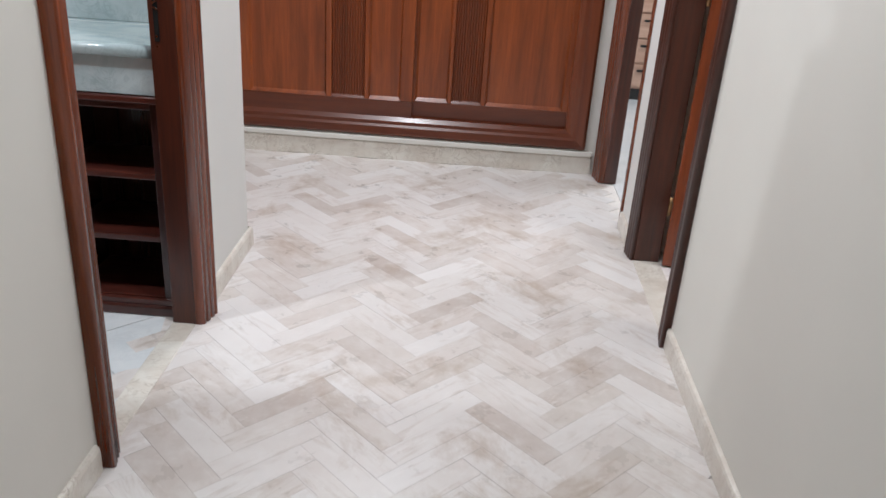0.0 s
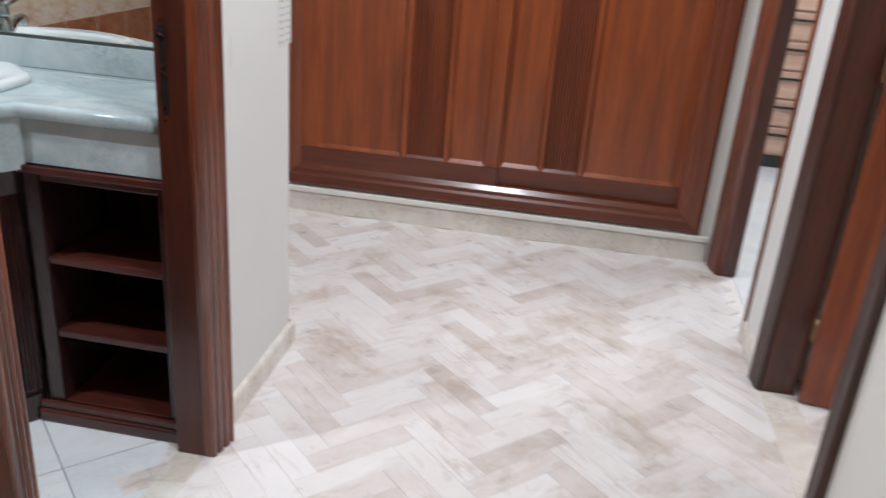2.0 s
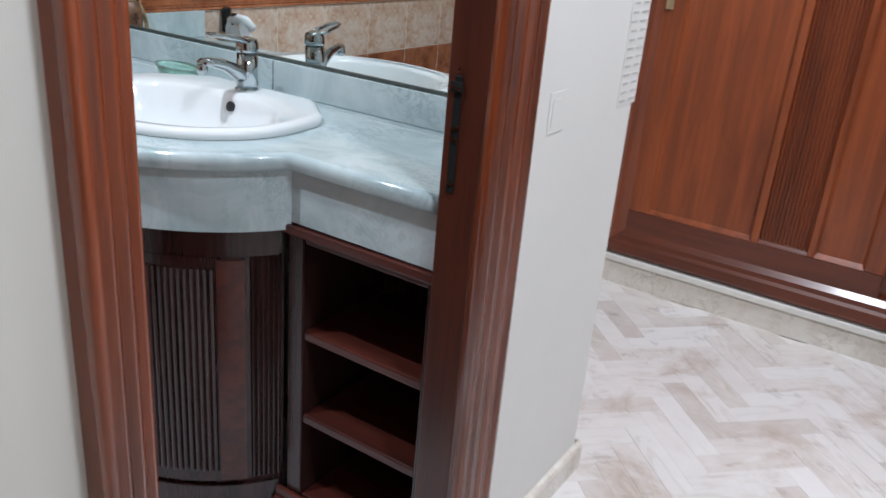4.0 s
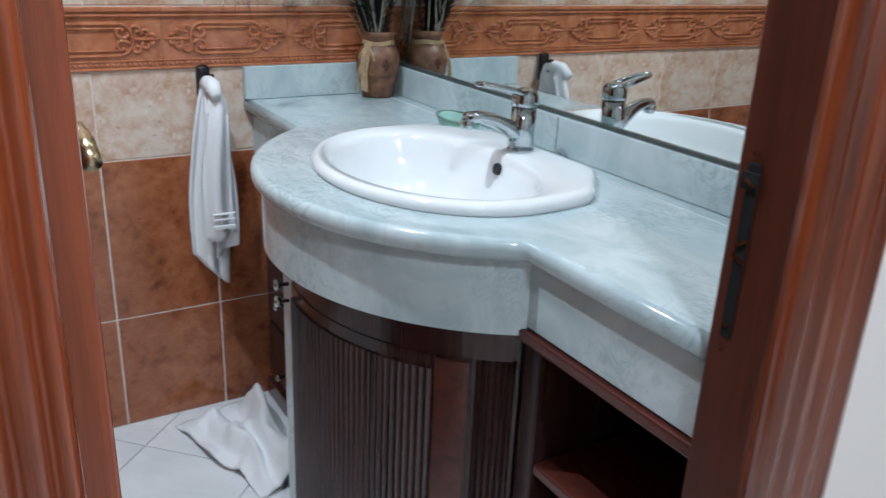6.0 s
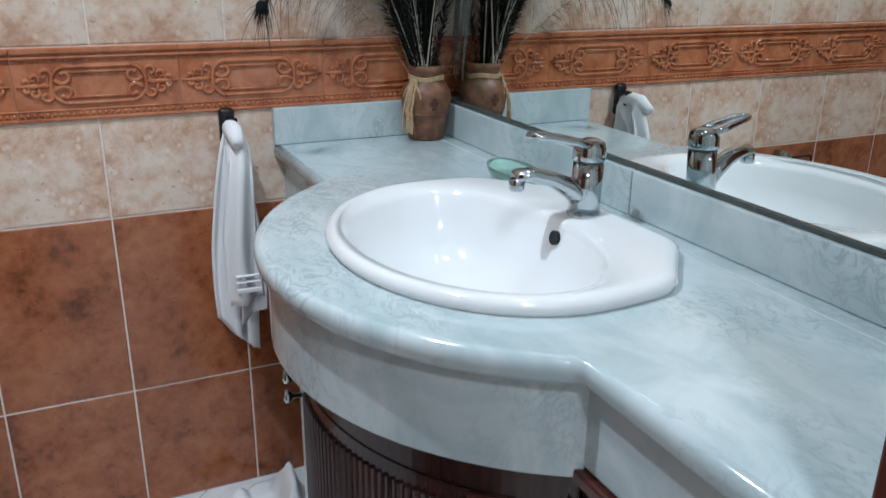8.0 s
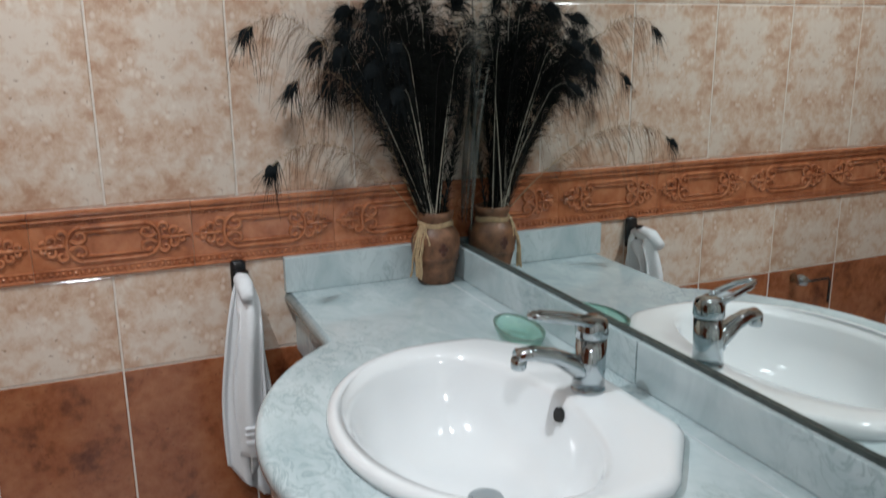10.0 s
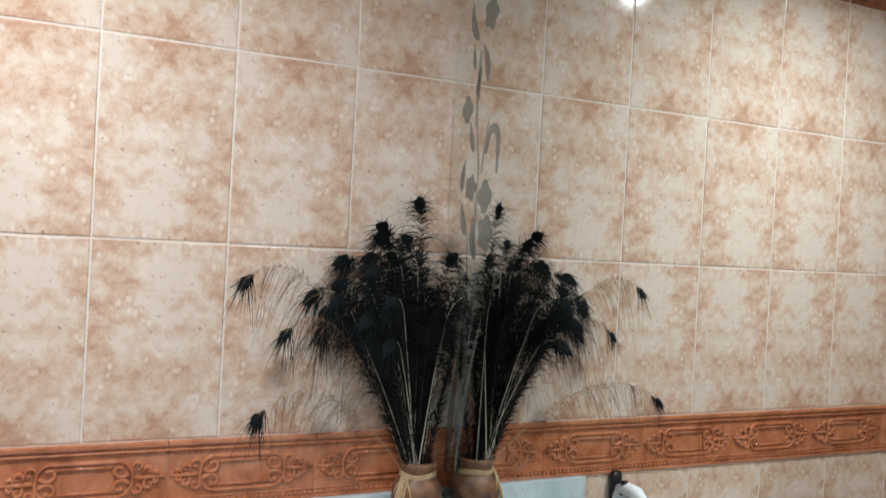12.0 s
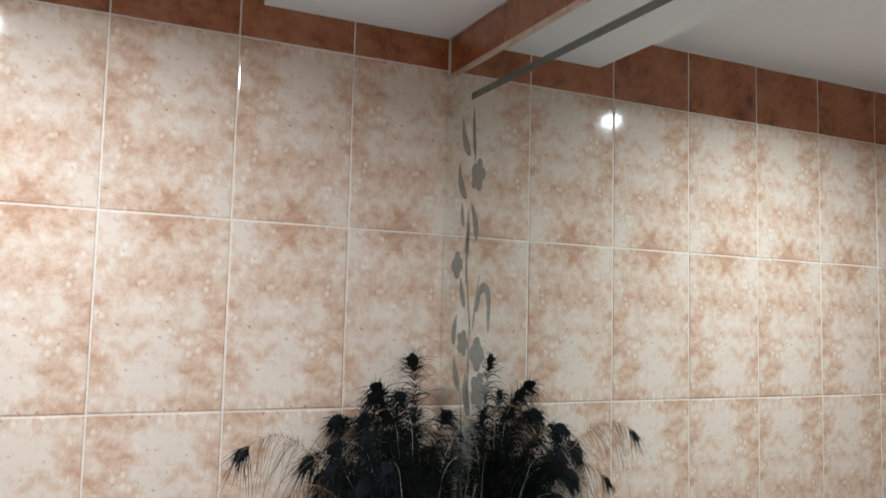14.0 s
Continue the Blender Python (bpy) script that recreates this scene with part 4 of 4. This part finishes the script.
for side in (-1, 1):
    tube(lever, [(lx + side * 0.0155, ly + 0.006, lz - 0.004), (lx - 0.004 + side * 0.0165, ly - 0.036, lz + 0.008), (lx - 0.009 + side * 0.0145, ly - 0.078, lz + 0.016), (lx - 0.012 + side * 0.006, ly - 0.100, lz + 0.019), (lx - 0.012, ly - 0.103, lz + 0.019)], [0.0075, 0.0062, 0.0055, 0.005, 0.005], 12)
part("lever", lever, CHROME, tap, "open loop lever", True)

# ---- soap dish ----
dish = thing("soap_dish", (-1.0, 3.415, TOP), "green glass soap dish on the counter", "dish")
bm = lathe(bmesh.new(), ((0.034, 0.0), (0.052, 0.004), (0.060, 0.02), (0.063, 0.03), (0.059, 0.03), (0.055, 0.02), (0.046, 0.009), (0.01, 0.008)), (0, 0, 0), 36)
bmesh.ops.scale(bm, vec=(1.25, 0.66, 1), verts=bm.verts)
bmesh.ops.rotate(bm, cent=(0, 0, 0), matrix=Matrix.Rotation(D(-5), 3, "Z"), verts=bm.verts)
bmesh.ops.translate(bm, vec=(-0.945, 3.392, TOP + 0.001), verts=bm.verts)
part("bowl", bm, GLASS, dish, "", True)

# ---- vase with raffia ----
VXC, VYC = -1.384, 3.408
vase = thing("pottery_vase", (VXC, VYC, TOP), "brown pottery vase tied with raffia, on the counter", "vase")
part("body", lathe(bmesh.new(), ((0.040, 0.0), (0.044, 0.004), (0.043, 0.012), (0.047, 0.03), (0.054, 0.06), (0.058, 0.09), (0.056, 0.112), (0.046, 0.128), (0.038, 0.136), (0.037, 0.148), (0.042, 0.156), (0.043, 0.168), (0.038, 0.17), (0.034, 0.16), (0.034, 0.08), (0.01, 0.07)), (VXC, VYC, TOP + 0.0008), 40), VASE, vase, "", True)
for spot in (-4, -74):
    mark = bmesh.new()
    for da, dz in ((-0.11, 0.0), (0.11, 0.0), (0.0, 0.009), (0.0, -0.010), (0.0, 0.0)):
        q = D(spot) + da
        bmesh.ops.create_icosphere(mark, subdivisions=2, radius=1.0, matrix=pose(VXC + 0.0574 * math.cos(q), VYC + 0.0574 * math.sin(q), TOP + 0.088 + dz, 0, 0, math.degrees(q)) @ Matrix.Diagonal((0.0012, 0.0058, 0.0062, 1)))
    part("flower_mark", mark, MAHOGANY_DARK, vase, "dark painted flower", True)
part("ridge", tube(bmesh.new(), [(VXC + 0.0545 * math.cos(a), VYC + 0.0545 * math.sin(a), TOP + 0.0625) for a in (2 * math.pi * k / 32 for k in range(33))], 0.0016, 6), VASE, vase, "", True)
bm = bmesh.new()
for z in (0.138, 0.141, 0.145):
    tube(bm, [(VXC + 0.0405 * math.cos(a), VYC + 0.0405 * math.sin(a), TOP + z + 0.002 * math.sin(3 * a)) for a in (2 * math.pi * k / 24 for k in range(25))], 0.0022, 6)
part("raffia_band", bm, RAFFIA, vase, "raffia band")
for k in range(9):
    a = D(-62) + rng.uniform(-0.25, 0.25)
    out = rng.uniform(0.0, 0.012)
    pts = []
    for j in range(8):
        t = j / 7
        rr = 0.044 + 0.018 * math.sin(min(1, t * 1.3) * math.pi * 0.6) + out * t
        aa = a + (rng.uniform(-0.1, 0.1) + 0.12 * (k - 4) * 0.3) * t
        pts.append((VXC + rr * math.cos(aa), VYC + rr * math.sin(aa), TOP + 0.141 - rng.uniform(0.115, 0.122) * t))
    part("raffia_strand", tube(bmesh.new(), pts, 0.0023, 5), RAFFIA, vase, "hanging raffia strand")
for s in (-1, 1):
    pts = [(VXC + (0.044 + 0.012 * math.sin(t * math.pi)) * math.cos(D(-62) + s * 0.45 * math.sin(t * math.pi)), VYC + (0.044 + 0.012 * math.sin(t * math.pi)) * math.sin(D(-62) + s * 0.45 * math.sin(t * math.pi)), TOP + 0.141 - 0.04 * math.sin(t * math.pi) * (0.5 + t)) for t in (k / 12 for k in range(13))]
    part("raffia_loop", tube(bmesh.new(), pts, 0.0026, 5), RAFFIA, vase, "raffia bow loop")


# ---- peacock feathers ----
def blade(bm, p, d, side, length, width, droop, steps=4):
    """A thin tapering barb."""
    prev = None
    for k in range(steps + 1):
        t = k / steps
        q = p + d * (length * t) + Vector((0, 0, -droop * t * t * length))
        q.x = max(q.x, BACK + 0.006)
        q.y = min(q.y, MIR - 0.016)
        w = side * (width * (1 - t) + 0.00025)
        cur = (bm.verts.new(q - w), bm.verts.new(q + w))
        if prev:
            bm.faces.new((prev[0], prev[1], cur[1], cur[0]))
        prev = cur


def feather_eye(parent, tip, d, eye, r):
    """A feather's tip: a dark cupped eye with long thin barbs that fan out and fall round it."""
    bm = bmesh.new()
    face = Vector((0.85, -0.45, 0.1)).normalized()
    across = d.cross(face).normalized()
    base = tip - d * eye * 0.55
    grid = []
    for i in range(9):
        t = i / 8
        w = eye * 0.42 * math.sin(math.pi * min(1.0, 0.06 + 0.94 * t ** 0.75)) ** 0.8
        mid = base + d * (eye * 1.15 * t) + Vector((0, 0, -0.25 * eye * t * t))
        row = []
        for j in range(7):
            u = j / 6 * 2 - 1
            q = mid + across * (w * u) + face * (eye * 0.16 * (1 - u * u) * math.sin(math.pi * t))
            q.x, q.y = max(q.x, BACK + 0.006), min(q.y, MIR - 0.016)
            row.append(bm.verts.new(q))
        grid.append(row)
    for i in range(8):
        for j in range(6):
            bm.faces.new((grid[i][j], grid[i][j + 1], grid[i + 1][j + 1], grid[i + 1][j]))
    for k in range(56):
        core = k < 26
        a = r.uniform(-0.7, 0.7) if core else r.uniform(-1.25, 1.25)
        out = (d * math.cos(a) + across * math.sin(a) + face * r.uniform(-0.35, 0.35) + Vector((0, 0, -0.35))).normalized()
        long = eye * (r.uniform(0.9, 1.5) if core else r.uniform(1.2, 2.5))
        blade(bm, base + d * eye * r.uniform(-0.5, 0.4), out, out.cross(face).normalized(), long, 0.0014 if core else 0.0006, r.uniform(0.1, 0.6) if core else r.uniform(0.3, 1.1), 6)
    part("eye", bm, FEATHER_EYE, parent, "dark feather eye")


def barbs(parent, pts, r, count, start, stop, size, width, mat, hang, rise=0.0):
    """Barbs along both sides of a quill, curling downwards."""
    bm = bmesh.new()
    n = len(pts) - 1
    for k in range(count):
        t = start + (stop - start) * r.random() ** 0.9
        s = t * n
        i = min(n - 1, int(s))
        q = pts[i].lerp(pts[i + 1], s - i)
        d = (pts[i + 1] - pts[i]).normalized()
        across = d.cross(Vector((0.85, -0.45, 0.1))).normalized()
        deep = d.cross(across)
        sign = 1 if k % 2 else -1
        out = (across * sign * r.uniform(0.4, 1.0) + d * (rise + r.uniform(0.35, 1.0)) + deep * r.uniform(-0.6, 0.6)).normalized()
        long = size * (0.45 + math.sin(math.pi * min(1, t * 0.95))) * r.uniform(0.4, 1.3)
        blade(bm, q, out, d * 1.0, long, width, r.uniform(*hang), 5)
    part("vane", bm, mat, parent)


def feather(index, lean, swing, length, droop, eye=0.034):
    """lean: degrees from upright; swing: degrees about the vase, 0 towards the door wall side, 90 towards the room."""
    r = random.Random(100 + index)
    az = D(-90 + swing)
    flat = Vector((math.cos(az), math.sin(az), 0))
    pale = index % 3 == 1
    root = Vector((VXC + r.uniform(-0.018, 0.018), VYC + r.uniform(-0.018, 0.018), TOP + 0.10))
    if pale:
        root += Vector((0.010, -0.008, 0))
    pts = []
    n = 30
    length *= 1.10
    p = root.copy()
    for k in range(n + 1):
        t = k / n
        pts.append(p.copy())
        bend = D(lean) * (0.72 + 0.4 * t) + D(droop) * max(0.0, (t - 0.80) / 0.20) ** 1.2
        p = p + (flat * math.sin(bend) + Vector((0, 0, math.cos(bend)))) * (length / n)
        p.x = max(p.x, BACK + 0.02)
        p.y = min(p.y, MIR - 0.02)
    f = thing("peacock_feather", root, "dark dried peacock feather standing in the vase", "feather", "feathers in the vase")
    part("quill", tube(bmesh.new(), pts, [(0.0019 if pale else 0.0012) * (1 - 0.75 * k / n) for k in range(n + 1)], 6), QUILL if pale else QUILL_DARK, f, "pale quill" if pale else "dark quill", True)
    barbs(f, pts, r, 120 if pale else 430, 0.06, 0.84, 0.030, 0.0017, FEATHER, (0.0, 0.5), 1.2)
    barbs(f, pts, r, 150, 0.68, 1.0, 0.058, 0.0009, FEATHER, (0.1, 0.9))
    if lean >= 14 or length > 0.54:
        feather_eye(f, pts[-1], (pts[-1] - pts[-2]).normalized(), eye * r.uniform(0.8, 1.1), r)
    return f


def arched_feather(index, tip, rise):
    """A thin feather that arches from the vase to a drooping tip."""
    r = random.Random(300 + index)
    root = Vector((VXC - 0.012, VYC - 0.018, TOP + 0.12))
    tip = Vector(tip)
    bow = root.lerp(tip, 0.62)
    bow.z = max(root.z, tip.z) + rise
    pts = []
    for k in range(27):
        t = k / 26
        pts.append(root * (1 - t) ** 2 + bow * (2 * t * (1 - t)) + tip * t * t)
    f = thing("peacock_feather", root, "thin peacock feather with sparse brown barbs", "feather", "feathers in the vase")
    part("quill", tube(bmesh.new(), pts, [0.0012 * (1 - 0.75 * k / 26) for k in range(27)], 6), RAFFIA, f, "thin pale quill", True)
    barbs(f, pts, r, 120, 0.2, 0.94, 0.050, 0.0003, FEATHER_SPARSE, (0.4, 1.9))
    feather_eye(f, pts[-1], (pts[-1] - pts[-3]).normalized(), 0.024, r)


FEATHERS = ((2, 20, 0.60, 8), (6, -12, 0.54, 60), (11, 8, 0.53, 100), (15, 25, 0.52, 110), (20, -5, 0.51, 120), (24, 12, 0.49, 130), (28, -2, 0.48, 140), (18, 45, 0.47, 110), (12, 60, 0.47, 90),
            (31, 8, 0.45, 140), (9, -25, 0.48, 100), (22, 30, 0.44, 120), (6, 70, 0.45, 80), (26, 45, 0.40, 120), (4, 0, 0.50, 60), (13, 0, 0.45, 90), (17, 15, 0.42, 100), (21, -15, 0.41, 110),
            (8, 40, 0.42, 70), (2, -40, 0.53, 40), (10, 85, 0.41, 80), (9, 15, 0.57, 60), (27, 0, 0.51, 120), (15, -20, 0.53, 100), (5, 30, 0.40, 40), (12, -8, 0.38, 60), (4, 60, 0.36, 40), (16, 30, 0.36, 70),
            (8, 150, 0.46, 30), (12, 168, 0.40, 25), (6, 120, 0.50, 35), (10, 110, 0.43, 60), (5, 160, 0.36, 20), (7, 95, 0.38, 40))
for i, (lean, swing, length, droop) in enumerate(FEATHERS):
    feather(i, lean, swing, length, droop)
for i, (tip, rise) in enumerate((((-1.337, 2.985, 1.435), 0.16), ((-1.234, 3.0, 1.18), 0.14), ((-1.335, 3.07, 1.325), 0.16))):
    arched_feather(i, tip, rise)

# ---- towel on its hook ----
hook = thing("towel_hook", (BACK, 2.962, 0.93), "black wall hook on the tiled wall", "hook")
part("rose", boxed(BACK + 0.003, BACK + 0.024, 2.941, 2.975, 0.872, 0.957, 0.0100, segs=4), BLACK, hook, "", True)
part("peg", tube(bmesh.new(), [(BACK + 0.01, 2.962, 0.915), (BACK + 0.04, 2.962, 0.90), (BACK + 0.055, 2.962, 0.915), (BACK + 0.058, 2.962, 0.94)], [0.009, 0.008, 0.009, 0.011], 12), BLACK, hook, "", True)


def towel_layer(bm, x_off, y_mid, z_top, z_low, w_top, w_low, waves, amp, seed, lag, pull, y_hook):
    r = random.Random(seed)
    ph = r.uniform(0, 6)
    rows, cols = 26, 30
    grid = []
    for i in range(rows + 1):
        t = i / rows
        row = []
        for j in range(cols + 1):
            u = j / cols - 0.5
            w = w_top + (w_low - w_top) * min(1, t * 1.6) ** 0.6
            z = z_top - (z_top - z_low) * t + lag * u * t - 0.03 * (2 * u) ** 2 * (1 - t) ** 3
            x = x_off + amp * (0.35 + 0.65 * min(1, t * 2)) * math.sin(waves * u * 2 * math.pi + ph + 0.9 * t) - pull * max(0.0, 1 - t * 3.2) ** 2.2 - 0.010 * t
            row.append(bm.verts.new((max(x, BACK + 0.01), y_mid + (y_hook - y_mid) * max(0.0, 1 - t * 3.2) ** 1.6 + u * w + 0.006 * math.sin(5 * t + ph), z)))
        grid.append(row)
    for i in range(rows):
        for j in range(cols):
            bm.faces.new((grid[i][j], grid[i][j + 1], grid[i + 1][j + 1], grid[i + 1][j]))


towel = thing("hand_towel", (BACK + 0.05, 2.97, 0.925), "white hand towel hanging in folds from a black hook", "towel")
for args in ((BACK + 0.050, 2.944, 0.930, 0.43, 0.034, 0.078, 1.3, 0.014, 1, -0.09, 0.012, 2.958), (BACK + 0.034, 2.972, 0.922, 0.40, 0.028, 0.05, 1.0, 0.008, 2, -0.05, 0.006, 2.960),
             (BACK + 0.135, 2.954, 0.926, 0.545, 0.030, 0.070, 1.2, 0.014, 3, 0.02, 0.035, 2.958), (BACK + 0.108, 2.966, 0.915, 0.50, 0.026, 0.058, 0.9, 0.011, 5, 0.03, 0.07, 2.965)):
    bm = bmesh.new()
    towel_layer(bm, *args)
    fold = part("fold", bm, TOWEL, towel, "", True)
    solid = fold.modifiers.new("thickness", "SOLIDIFY")
    solid.thickness, solid.offset = 0.007, 0

part("top_fold", tube(bmesh.new(), [(BACK + 0.030, 2.958, 0.912), (BACK + 0.060, 2.957, 0.922), (BACK + 0.100, 2.956, 0.920), (BACK + 0.138, 2.955, 0.902)], [0.014, 0.018, 0.019, 0.013], 14), TOWEL, towel, "", True)
for k, z in enumerate((0.612, 0.598, 0.575)):
    part("woven_band", boxed(BACK + 0.140, BACK + 0.150, 2.928, 2.982, z, z + (0.010 if k == 2 else 0.004), 0.0015), TOWEL, towel, "woven border band")

# ---- cloth on the floor ----
bm = bmesh.new()
rows = []
for i in range(45):
    row = []
    for j in range(45):
        u, v = i / 44 * 2 - 1, j / 44 * 2 - 1
        turn = math.atan2(v, u)
        edge = 1 + 0.10 * math.sin(3 * turn + 1) + 0.05 * math.sin(7 * turn)
        x, y = u * 0.205 * edge, v * 0.108 * edge
        rr = math.hypot(u, v)
        wave = 0.0
        for ang, freq, phase, tall in ((0.9, 2.1, 0.4, 0.060), (0.5, 3.4, 2.0, 0.034), (1.4, 2.8, 4.1, 0.026)):
            along = u * math.cos(ang) + v * math.sin(ang) + 0.35 * noise.noise((u * 1.4, v * 1.4, phase))
            wave += tall * max(0.0, math.sin(freq * along * 2 + phase)) ** 1.6
        z = 0.008 + (0.018 + wave) * max(0.0, min(1.0, (1.3 - rr) * 1.9))
        ca, sa = math.cos(0.22), math.sin(0.22)
        row.append(bm.verts.new((-1.195 + ca * x - sa * y, 2.968 + sa * x + ca * y, max(0.006, z))))
    rows.append(row)
for a, b in zip(rows, rows[1:]):
    for j in range(44):
        bm.faces.new((a[j], a[j + 1], b[j + 1], b[j]))
cloth = part("floor_towel", bm, TOWEL, None, "", True)
solid = cloth.modifiers.new("thickness", "SOLIDIFY")
solid.thickness, solid.offset = 0.005, -1
tagged(cloth, "white towel lying crumpled on the bathroom floor", "towel")

# ---- paper holder, seen in the mirror ----
holder = thing("paper_holder", (BACK, 2.33, 0.7), "chrome and black paper holder on the tiled wall", "holder")
part("knob", tube(bmesh.new(), [(BACK + 0.003, 2.335, 0.705), (BACK + 0.02, 2.335, 0.705), (BACK + 0.03, 2.335, 0.705), (BACK + 0.05, 2.335, 0.705)], [0.016, 0.012, 0.019, 0.014], 16), CHROME, holder, "chrome knob", True)
part("rod", tube(bmesh.new(), [(BACK + 0.04, 2.335, 0.70), (BACK + 0.04, 2.23, 0.70), (BACK + 0.04, 2.222, 0.69), (BACK + 0.04, 2.222, 0.62)], 0.004, 8), BLACK, holder, "black rod", True)

# ---- switch and vent on the corridor wall ----
sw = thing("light_switch", (WX, 3.335, 0.99), "cream light switch on the wall", "switch")
part("plate", boxed(WX, WX + 0.0012, 3.31, 3.375, 0.955, 1.03, 0.0006, segs=2), PAINT_WHITE, sw)
part("rocker", boxed(WX + 0.0012, WX + 0.0018, 3.322, 3.363, 0.97, 1.016), PAINT_WHITE, sw)
vent = thing("wall_vent", (WX, 3.68, 1.2), "white slotted vent panel at the wall's corner", "vent")
part("panel", boxed(WX, WX + 0.0012, 3.628, 3.724, 0.962, 1.5), PAINT_WHITE, vent)
for col in (3.634, 3.682):
    for k in range(29):
        z = 0.97 + k * 0.018
        part("slot", boxed(WX + 0.0005, WX + 0.0020, col + 0.002 * (k % 3), col + 0.032, z, z + 0.0045), VENT_SLOT, vent)

# ---- dresser in the bedroom ----
dr = thing("chest_of_drawers", (2.65, 6.95, 0), "pale pinkish wooden chest of drawers on a black base", "chest of drawers")
part("plinth", boxed(1.9, 3.15, 6.74, 7.13, 0.0, 0.085), BLACK, dr, "black base")
part("body", boxed(1.88, 3.17, 6.715, 7.13, 0.085, 1.15, 0.004), DRESSER, dr)
for k in range(6):
    z = 0.10 + k * 0.172
    for x0 in (1.9, 2.535):
        d = part("drawer_front", boxed(x0, x0 + 0.615, 6.698, 6.7145, z, z + 0.16, 0.006), DRESSER, dr)
        part("pull", boxed(x0 + 0.20, x0 + 0.415, 6.68, 6.6975, z + 0.11, z + 0.125, 0.003), BLACK, d, "dark pull")

# ---- herringbone floor ----
hall_floor = bpy.data.objects["floor_hall"]
L, W = 0.2935, 0.0734
GAP = 0.00015


def plank_verts(l, w):
    a, b, c = l / 2 - GAP, w / 2 - GAP, 0.0003
    v = [(-a, -b, -0.004), (a, -b, -0.004), (a, b, -0.004), (-a, b, -0.004), (-a, -b, -0.0004), (a, -b, -0.0004), (a, b, -0.0004), (-a, b, -0.0004),
         (-a + c, -b + c, 0), (a - c, -b + c, 0), (a - c, b - c, 0), (-a + c, b - c, 0)]
    f = [(8, 9, 10, 11)]
    for k in range(4):
        n = (k + 1) % 4
        f += [(k, n, 4 + n, 4 + k), (4 + k, 4 + n, 8 + n, 8 + k)]
    return v, f


pv, pf = plank_verts(L, W)
plank = bpy.data.meshes.new("stone_plank")
plank.from_pydata(pv, [], pf)
plank.materials.append(HERRING)
OX, OY = 1.06 - L / math.sqrt(2), 3.625 - (L + 2 * W) / math.sqrt(2)
near, rest = [], []
r = random.Random(11)
for m in range(-9, 12):
    for n in range(-60, 60):
        for kind in (0, 1):
            if kind == 0:
                u, v, ang = n * W + m * L + L / 2, n * W - m * L + W / 2, 45
            else:
                u, v, ang = n * W + m * L + W / 2, (n - 7) * W - m * L + L / 2, 135
            x, y = OX + (u - v) / math.sqrt(2), OY + (u + v) / math.sqrt(2)
            inside = (0.02 < x < 1.76 and -2.2 < y < 4.96) or (-1.72 < x <= 0.02 and 3.68 < y < 4.96) or (1.76 <= x < 2.6 and 2.7 < y < 3.95)
            if not inside or (x < 0.17 and 2.4 < y < 3.08) and x < 0.0:
                continue
            m4 = pose(x, y, r.uniform(-0.0004, 0.0003), r.uniform(-0.1, 0.1), r.uniform(-0.1, 0.1), ang)
            (near if 0.0 < x < 1.75 and 2.2 < y < 4.96 else rest).append((y, m4))
near.sort(key=lambda q: q[0])
rest += near[300:]
for _, m4 in near[:300]:
    lay(plank, "stone_plank", hall_floor, m4)
vs, fs = [], []
for _, m4 in rest:
    o = len(vs)
    vs += [tuple(m4 @ Vector(q)) for q in pv]
    fs += [tuple(o + i for i in q) for q in pf]
me = bpy.data.meshes.new("stone_planks")
me.from_pydata(vs, [], fs)
me.materials.append(HERRING_REST)
ob = new("stone_planks", me)
ob.parent = hall_floor
tagged(ob, kind="stuff")

# ---- bathroom floor tiles, laid on the diagonal ----
bath_floor = bpy.data.objects["floor_bathroom"]
S = 0.33
tv, tf = plank_verts(S - 0.0036, S - 0.0036)
square = bpy.data.meshes.new("marble_tile")
square.from_pydata(tv, [], tf)
square.materials.append(FLOOR_MARBLE)


def clipped_tile(cx, cy, ang, x0, x1, y0, y1):
    """A floor tile cut off at the room's edges."""
    bm = bmesh.new()
    bm.from_mesh(square)
    m4 = pose(cx, cy, 0, 0, 0, ang)
    bmesh.ops.transform(bm, matrix=m4, verts=bm.verts)
    for co, no in (((x0, 0, 0), (-1, 0, 0)), ((x1, 0, 0), (1, 0, 0)), ((0, y0, 0), (0, -1, 0)), ((0, y1, 0), (0, 1, 0))):
        bmesh.ops.bisect_plane(bm, geom=bm.verts[:] + bm.edges[:] + bm.faces[:], plane_co=co, plane_no=no, clear_outer=True)
    if not bm.faces:
        bm.free()
        return None
    me2 = bpy.data.meshes.new("marble_tile")
    bmesh.ops.transform(bm, matrix=m4.inverted(), verts=bm.verts)
    bm.to_mesh(me2)
    bm.free()
    me2.materials.append(FLOOR_MARBLE)
    return me2


for i in range(-12, 13):
    for j in range(-12, 13):
        cx = -1.10 + (i - j) * S / math.sqrt(2)
        cy = 2.72 + (i + j) * S / math.sqrt(2)
        if not (-1.8 < cx < 0.35 and 0.3 < cy < 3.75):
            continue
        me2 = clipped_tile(cx, cy, 45, BACK + 0.001, 0.0665, 0.6, 3.4)
        if me2:
            lay(me2, "marble_tile", bath_floor, pose(cx, cy, 0, 0, 0, 45))
